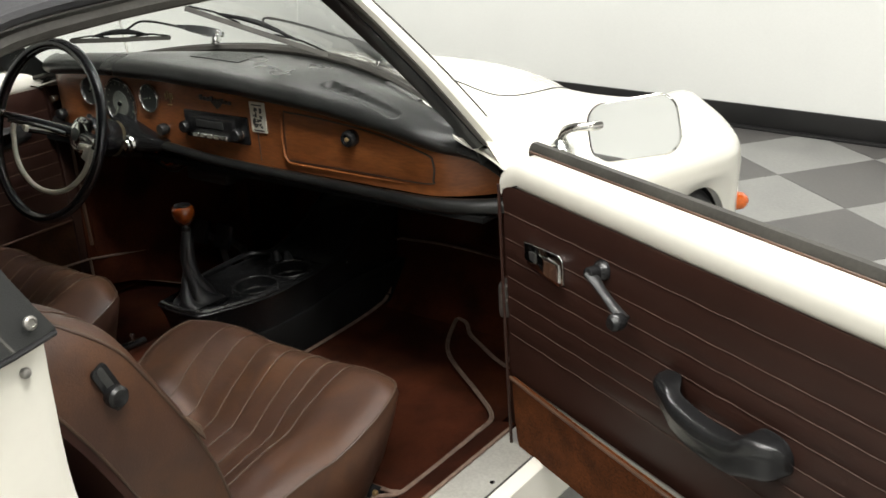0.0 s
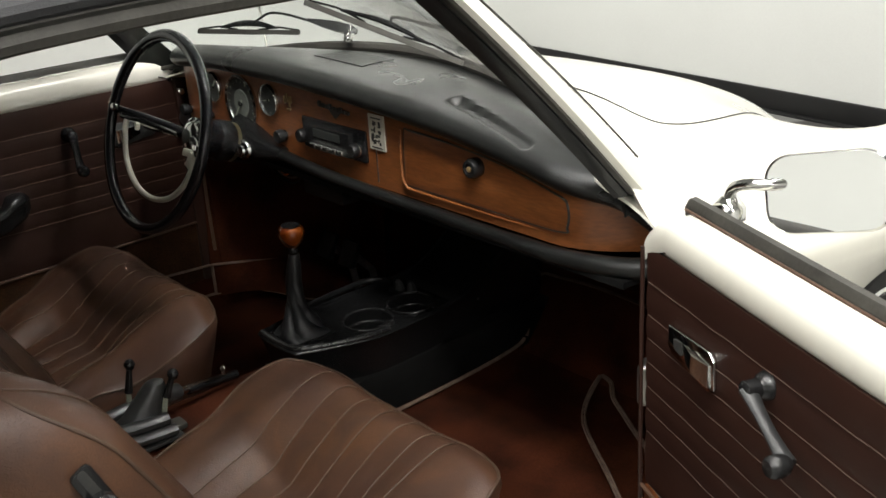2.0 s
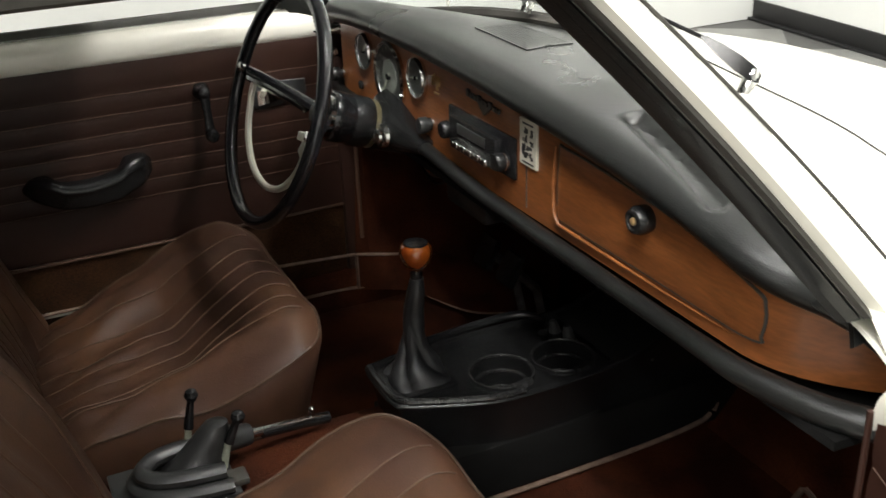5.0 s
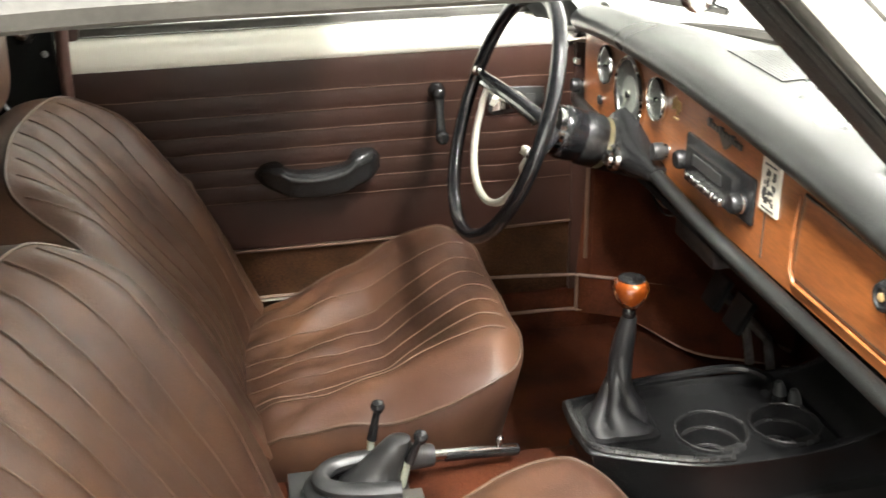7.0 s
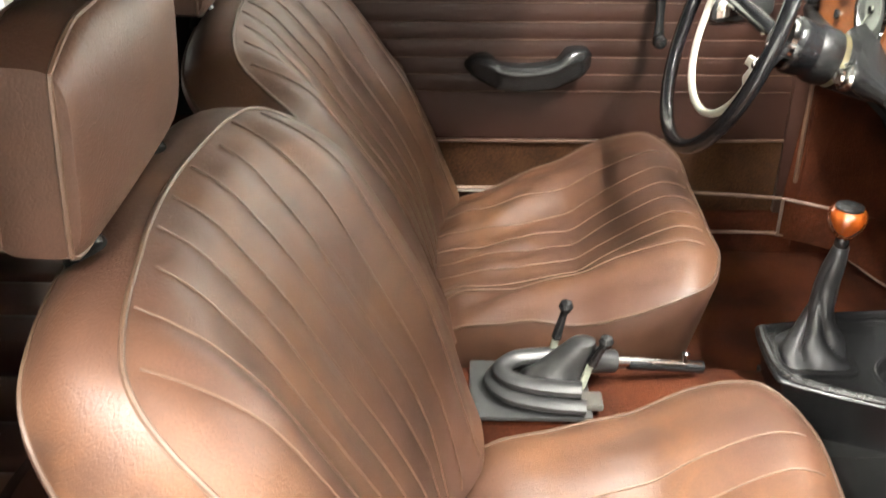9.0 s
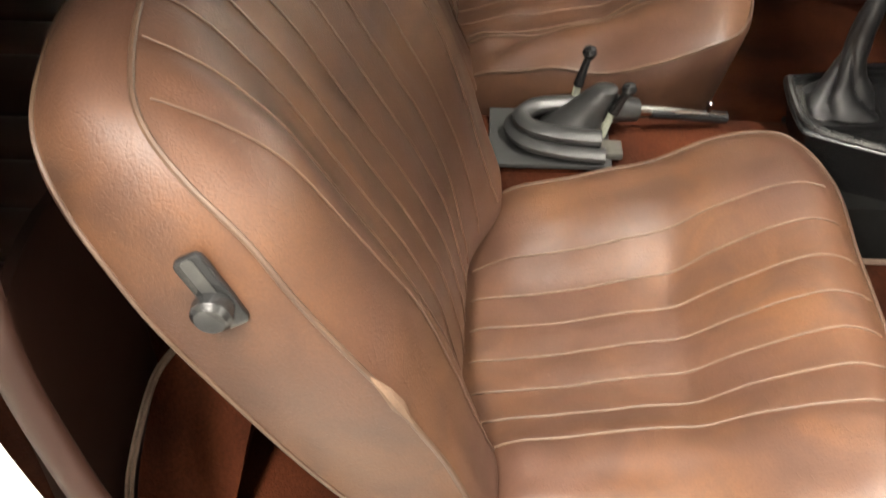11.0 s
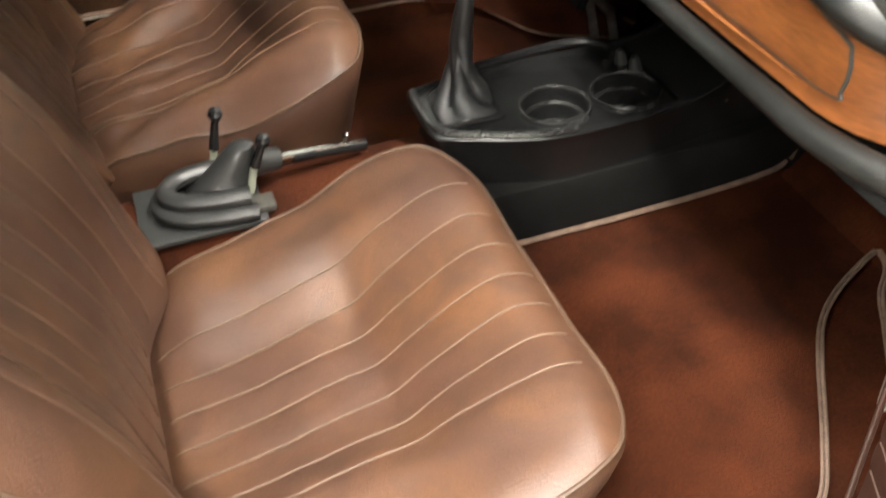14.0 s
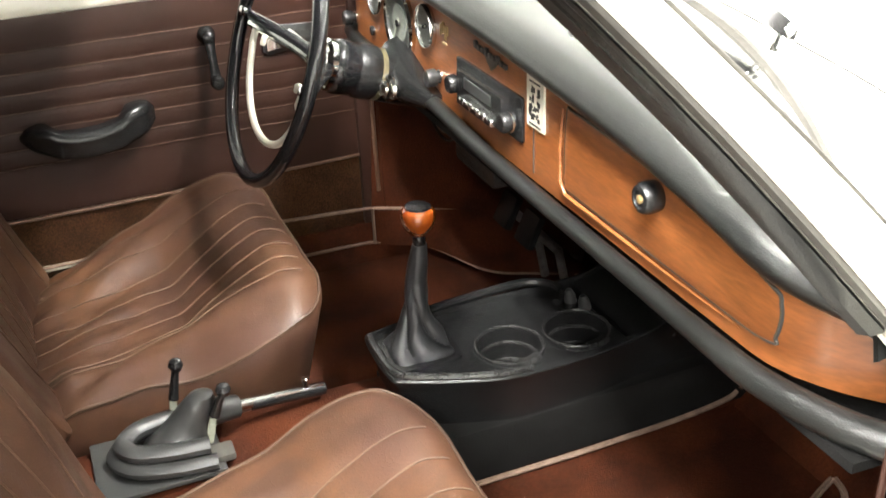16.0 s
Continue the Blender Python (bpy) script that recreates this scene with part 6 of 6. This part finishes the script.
for k in range(15):
    y = FRONT - 0.004 + (0.345 - FRONT) * k / 14
    xs_ = sorted((a.x + (b.x - a.x) * (y - a.y) / (b.y - a.y)) for a, b in zip(rim_, rim_[1:] + rim_[:1]) if (a.y - y) * (b.y - y) < 0)
    rows.append([(xs_[0] + (xs_[-1] - xs_[0]) * q / 8, y, ctop(y) + 0.0025 + 0.006 * math.sin(math.pi * q / 8) * min(1, k / 5)) for q in range(9)])
part("front_cover", sheet(rows, 0.004), BLACKPLASTIC, console, "black cover climbing under the dashboard")
for x, y, r in CUPS:
    c = part("cup_holder", lathe([(0.002, -0.080), (r - 0.010, -0.080), (r - 0.003, -0.049), (r + 0.003, -0.012), (r + 0.005, -0.004), (r + 0.005, 0.002), (r + 0.003, 0.005), (r - 0.001, 0.003), (r - 0.002, -0.018), (r - 0.007, -0.021), (r - 0.008, -0.044), (r - 0.013, -0.047), (r - 0.014, -0.076), (0.002, -0.077)], (x, y, DECK), (0, 0, 1), 48), BLACKPLASTIC, console, "stepped round cup holder")
    for rr, hh, th_ in ((r + 0.003, 0.0042, 0.0018), (r - 0.0045, -0.0195, 0.0019), (r - 0.0105, -0.0455, 0.0019)):
        part("cup_rim", tube([(x + rr * math.cos(q), y + rr * math.sin(q), DECK + hh) for q in (2 * math.pi * j / 48 for j in range(48))], th_, 8, closed=True), SHINY, c)
    # raised piece added where the cup's edge catches a highlight
    part("cup_highlight", loft([[V(x + a * math.cos(q), y + a * math.sin(q), DECK + b) for a, b in ((r - 0.004, -0.012), (r - 0.006, 0.005), (r + 0.006, 0.007), (r + 0.010, 0.001))] for q in (radians(-8 + 5 * k) for k in range(9))]), SHINY, c, "shiny lug added as the cup holder's highlight")
part("rear_lip", tube(spline([(-0.064, -0.288, 0.424), (-0.02, -0.292, 0.425), (0.040, -0.288, 0.425), (0.066, -0.262, 0.425), (0.106, -0.168, 0.425), (0.114, -0.110, 0.425)], 30), 0.0055, 8), SHINY, console, "shiny lip, lightened for its highlight")
part("side_ridge", tube(spline([(-0.092, -0.20, 0.424), (-0.094, -0.08, 0.430), (-0.085, -0.01, 0.434), (-0.05, 0.02, 0.432), (-0.02, 0.0, 0.428)], 30), 0.007, 8), BLACKPLASTIC, console)
for x in (-0.010, 0.016):
    part("toggle_switch", lathe([(0.010, 0), (0.009, 0.012), (0.005, 0.024), (0.001, 0.025)], (x - 0.022, 0.035 + 0.4 * x, 0.414), (0, -0.2, 1), 14), GREYPLASTIC, console)
part("felt_side", loft([[V(x, y, z) for x, z in ((0.092, 0.235), (0.108, 0.33), (0.106, 0.335), (-0.100, 0.335), (-0.104, 0.33), (-0.092, 0.235))] for y in (-0.27, 0.0, 0.38)]), BLACKCARPET, console)

# ---- gear lever ----
gear = thing("gear_lever", "gear lever with a black gaiter and an amber wooden knob", "gear lever", (-0.028, -0.225, 0.41))
rings = []
NB = 72
BOOT = [(0.0, 0.0430), (0.06, 0.0420), (0.14, 0.0340), (0.26, 0.0240), (0.40, 0.0185), (0.55, 0.0165), (0.80, 0.0145), (0.93, 0.0115), (1.0, 0.0100)]
for k in range(41):
    f = k / 40
    z = 0.418 + 0.152 * f
    cx, cy = -0.008 - 0.032 * min(1, f * 1.6) ** 0.8, -0.232 + 0.022 * f
    w = smooth_table(BOOT, f)
    row = []
    for j in range(NB):
        a = 2 * math.pi * j / NB
        sq = (abs(math.cos(a)) ** 6 + abs(math.sin(a)) ** 6) ** (-1 / 6)
        low = step(0.0, 0.10, f) * step(0.62, 0.22, f)
        fold = 1 - abs(math.sin(2.0 * a + 7.5 * f + 0.6)) ** 0.55
        fold2 = 1 - abs(math.sin(1.5 * a - 5.0 * f + 1.9)) ** 0.6
        tall = math.sin(math.pi * f)
        r = w * (1 + (sq - 1) * step(0.35, 0.0, f)) * (1 - 0.42 * low * fold + 0.14 * low * fold2 - 0.16 * tall * (1 - abs(math.sin(a + 0.9)) ** 0.35) - 0.10 * tall * (1 - abs(math.sin(1.5 * a - 2.4 * f)) ** 0.4))
        row.append(V(cx + r * math.cos(a), cy + r * 1.05 * math.sin(a), z - 0.010 * low * fold))
    rings.append(row)
part("gaiter", loft(rings), mat("black_gaiter", (0.021, 0.0212, 0.022), (0.011, 0.011, 0.012), 0.42, scale=20, fine=500, bump=0.15, grain=0.7), gear, "soft black vinyl gaiter with folds")
part("gaiter_frame", prism(rounded(0.100, 0.104, 0.016, 5, -0.008, -0.232), lambda u, v, w: V(u, v, 0.4150 + w), 0.006, 0.002), BLACKPLASTIC, gear, "black frame round the gaiter's foot")
part("lever", tube([(-0.040, -0.212, 0.55), (-0.042, -0.210, 0.60)], 0.006, 10), STEEL, gear)
part("collar", lathe([(0.009, 0), (0.010, 0.006), (0.009, 0.014), (0.006, 0.018)], (-0.0405, -0.2105, 0.570), (0, 0.03, 1), 18), BLACKPLASTIC, gear)
kb = part("knob", lathe([(0.009, 0.0), (0.014, 0.004), (0.021, 0.013), (0.0250, 0.024), (0.0255, 0.032), (0.0235, 0.039), (0.019, 0.043), (0.016, 0.0435)], (-0.042, -0.210, 0.583), (0, 0.03, 1), 32), AMBER, gear, "polished amber wooden knob")
part("knob_cap", lathe([(0.0185, 0.042), (0.0185, 0.0455), (0.015, 0.047), (0.001, 0.0475)], (-0.042, -0.210, 0.583), (0, 0.03, 1), 24), BLACKPLASTIC, kb, "black shift pattern disc")

# ---- handbrake and heater levers ----
brake = thing("handbrake", "handbrake lever with black rubber gaiter between the seats", "handbrake", (0.01, -0.60, 0.362))
part("rubber_mat", rbox((-0.058, -0.700, 0.360), (0.072, -0.535, 0.367), 0.002), GREYPLASTIC, brake, "grey rubber plate on the tunnel")
rub = mat("rubber_gaiter", (0.026, 0.0265, 0.026), (0.014, 0.0145, 0.0145), 0.38, scale=18, fine=300, bump=0.1, grain=0.7)
loop = [(0.064, -0.545, 0.378), (0.058, -0.60, 0.379), (0.040, -0.650, 0.380), (0.005, -0.668, 0.381), (-0.030, -0.645, 0.381), (-0.042, -0.60, 0.381), (-0.044, -0.55, 0.381)]
part("gaiter_skirt", tube(spline(loop, 40), 0.013, 10, flat=0.75), rub, brake)
part("gaiter_fold", tube(spline([(x * 0.72 + 0.002, y * 0.86 - 0.082, z + 0.016) for x, y, z in loop], 40), 0.013, 10, flat=0.9), rub, brake)
part("gaiter_body", loft([[V(0.008 + a * math.cos(q), yc + b * math.sin(q), z) for q in (2 * math.pi * j / 24 for j in range(24))] for a, b, yc, z in ((0.046, 0.050, -0.592, 0.366), (0.040, 0.044, -0.590, 0.384), (0.026, 0.036, -0.580, 0.400), (0.022, 0.028, -0.566, 0.420), (0.020, 0.024, -0.554, 0.436), (0.015, 0.017, -0.548, 0.448), (0.006, 0.008, -0.546, 0.452))]), rub, brake, "folded black rubber gaiter")
part("neck", tube([(0.002, -0.560, 0.412), (-0.004, -0.530, 0.408), (-0.010, -0.500, 0.402)], 0.017, 12, radii=[0.022, 0.019, 0.016]), rub, brake)
part("handbrake_lever", tube([(-0.008, -0.515, 0.404), (-0.020, -0.44, 0.392), (-0.030, -0.375, 0.380)], 0.0075, 10), CHROME, brake, "bare chromed handbrake lever")
part("grip", tube([(-0.013, -0.48, 0.396), (-0.022, -0.43, 0.388), (-0.031, -0.372, 0.378)], 0.0090, 10, flat=1.0), BLACKPLASTIC, brake)
part("release_button", lathe([(0.004, 0), (0.004, 0.012), (0.006, 0.014), (0.006, 0.018), (0.003, 0.021), (0.001, 0.021)], (-0.026, -0.400, 0.386), (-0.1, 0.1, 1), 14), CHROME, brake, "chrome release button")
part("bracket", rbox((0.024, -0.550, 0.365), (0.056, -0.520, 0.376), 0.003), RUBBER, brake)
for nm, foot, head in (("heater_lever", (-0.031, -0.588, 0.395), (-0.033, -0.569, 0.476)), ("heater_lever", (0.020, -0.548, 0.398), (0.028, -0.520, 0.460))):
    lv = thing(nm, "slim lever with a black ball knob beside the handbrake", "lever", foot, "heater levers")
    f, h = Vector(foot), Vector(head)
    m = f.lerp(h, 0.42)
    part("blade", tube([f - V(0, 0, 0.02), m], 0.008, 8, radii=[0.006, 0.005], flat=0.5), DIALMARK, lv, "bare pale lower blade")
    part("stem", tube([m - V(0, 0, 0.004), h], 0.006, 10, radii=[0.0075, 0.0045]), BLACKPLASTIC, lv)
    part("ball", lathe([(0.002, -0.0105), (0.007, -0.008), (0.0105, 0.0), (0.008, 0.007), (0.003, 0.0100), (0.0005, 0.0105)], h, (0, 0, 1), 20), BLACKPLASTIC, lv)

# ---- the pieces of the floor ----
TILE, TURN = 0.44, radians(-38)
tile_mesh = {}
for key, material in (("light", TILELIGHT), ("dark", TILEDARK)):
    bm = rbox((-TILE / 2 + 0.0012, -TILE / 2 + 0.0012, -0.004), (TILE / 2 - 0.0012, TILE / 2 - 0.0012, 0.0), 0.0008, 1)
    tile_mesh[key] = bpy.data.meshes.new("tile")
    bm.to_mesh(tile_mesh[key])
    bm.free()
    tile_mesh[key].materials.append(material)
ca, sa = math.cos(TURN), math.sin(TURN)
for i in range(-9, 9):
    for j in range(-9, 9):
        u, v = (i + 0.5) * TILE, (j + 0.5) * TILE
        x, y = 0.336 + u * ca - v * sa, 2.348 + u * sa + v * ca
        if -1.7 < x < 3.3 and -1.0 < y < 2.75:
            ob = new("tile", tile_mesh["light" if (i + j) % 2 else "dark"])
            ob.matrix_basis = pose(x, y, 0, 0, 0, -38)
            ob.parent = floor
# the rest of the checkered floor, behind and beside the car
bms = {"light": bmesh.new(), "dark": bmesh.new()}
for i in range(-26, 26):
    for j in range(-26, 26):
        u, v = (i + 0.5) * TILE, (j + 0.5) * TILE
        x, y = 0.336 + u * ca - v * sa, 2.348 + u * sa + v * ca
        if -1.7 < x < 3.3 and -1.0 < y < 2.75:
            continue
        if -3.15 < x < 4.95 and -4.95 < y < 3.2:
            bm = bms["light" if (i + j) % 2 else "dark"]
            h = TILE / 2 - 0.0012
            top = [bm.verts.new((x + a * ca - b * sa, y + a * sa + b * ca, 0.0)) for a, b in ((-h, -h), (h, -h), (h, h), (-h, h))]
            low = [bm.verts.new((q.co.x, q.co.y, -0.004)) for q in top]
            bm.faces.new(top)
            for k in range(4):
                bm.faces.new((top[k], low[k], low[(k + 1) % 4], top[(k + 1) % 4]))
for key, material in (("light", TILELIGHT), ("dark", TILEDARK)):
    tagged(part("far_tiles", bms[key], material, floor, smooth=False), kind="stuff")
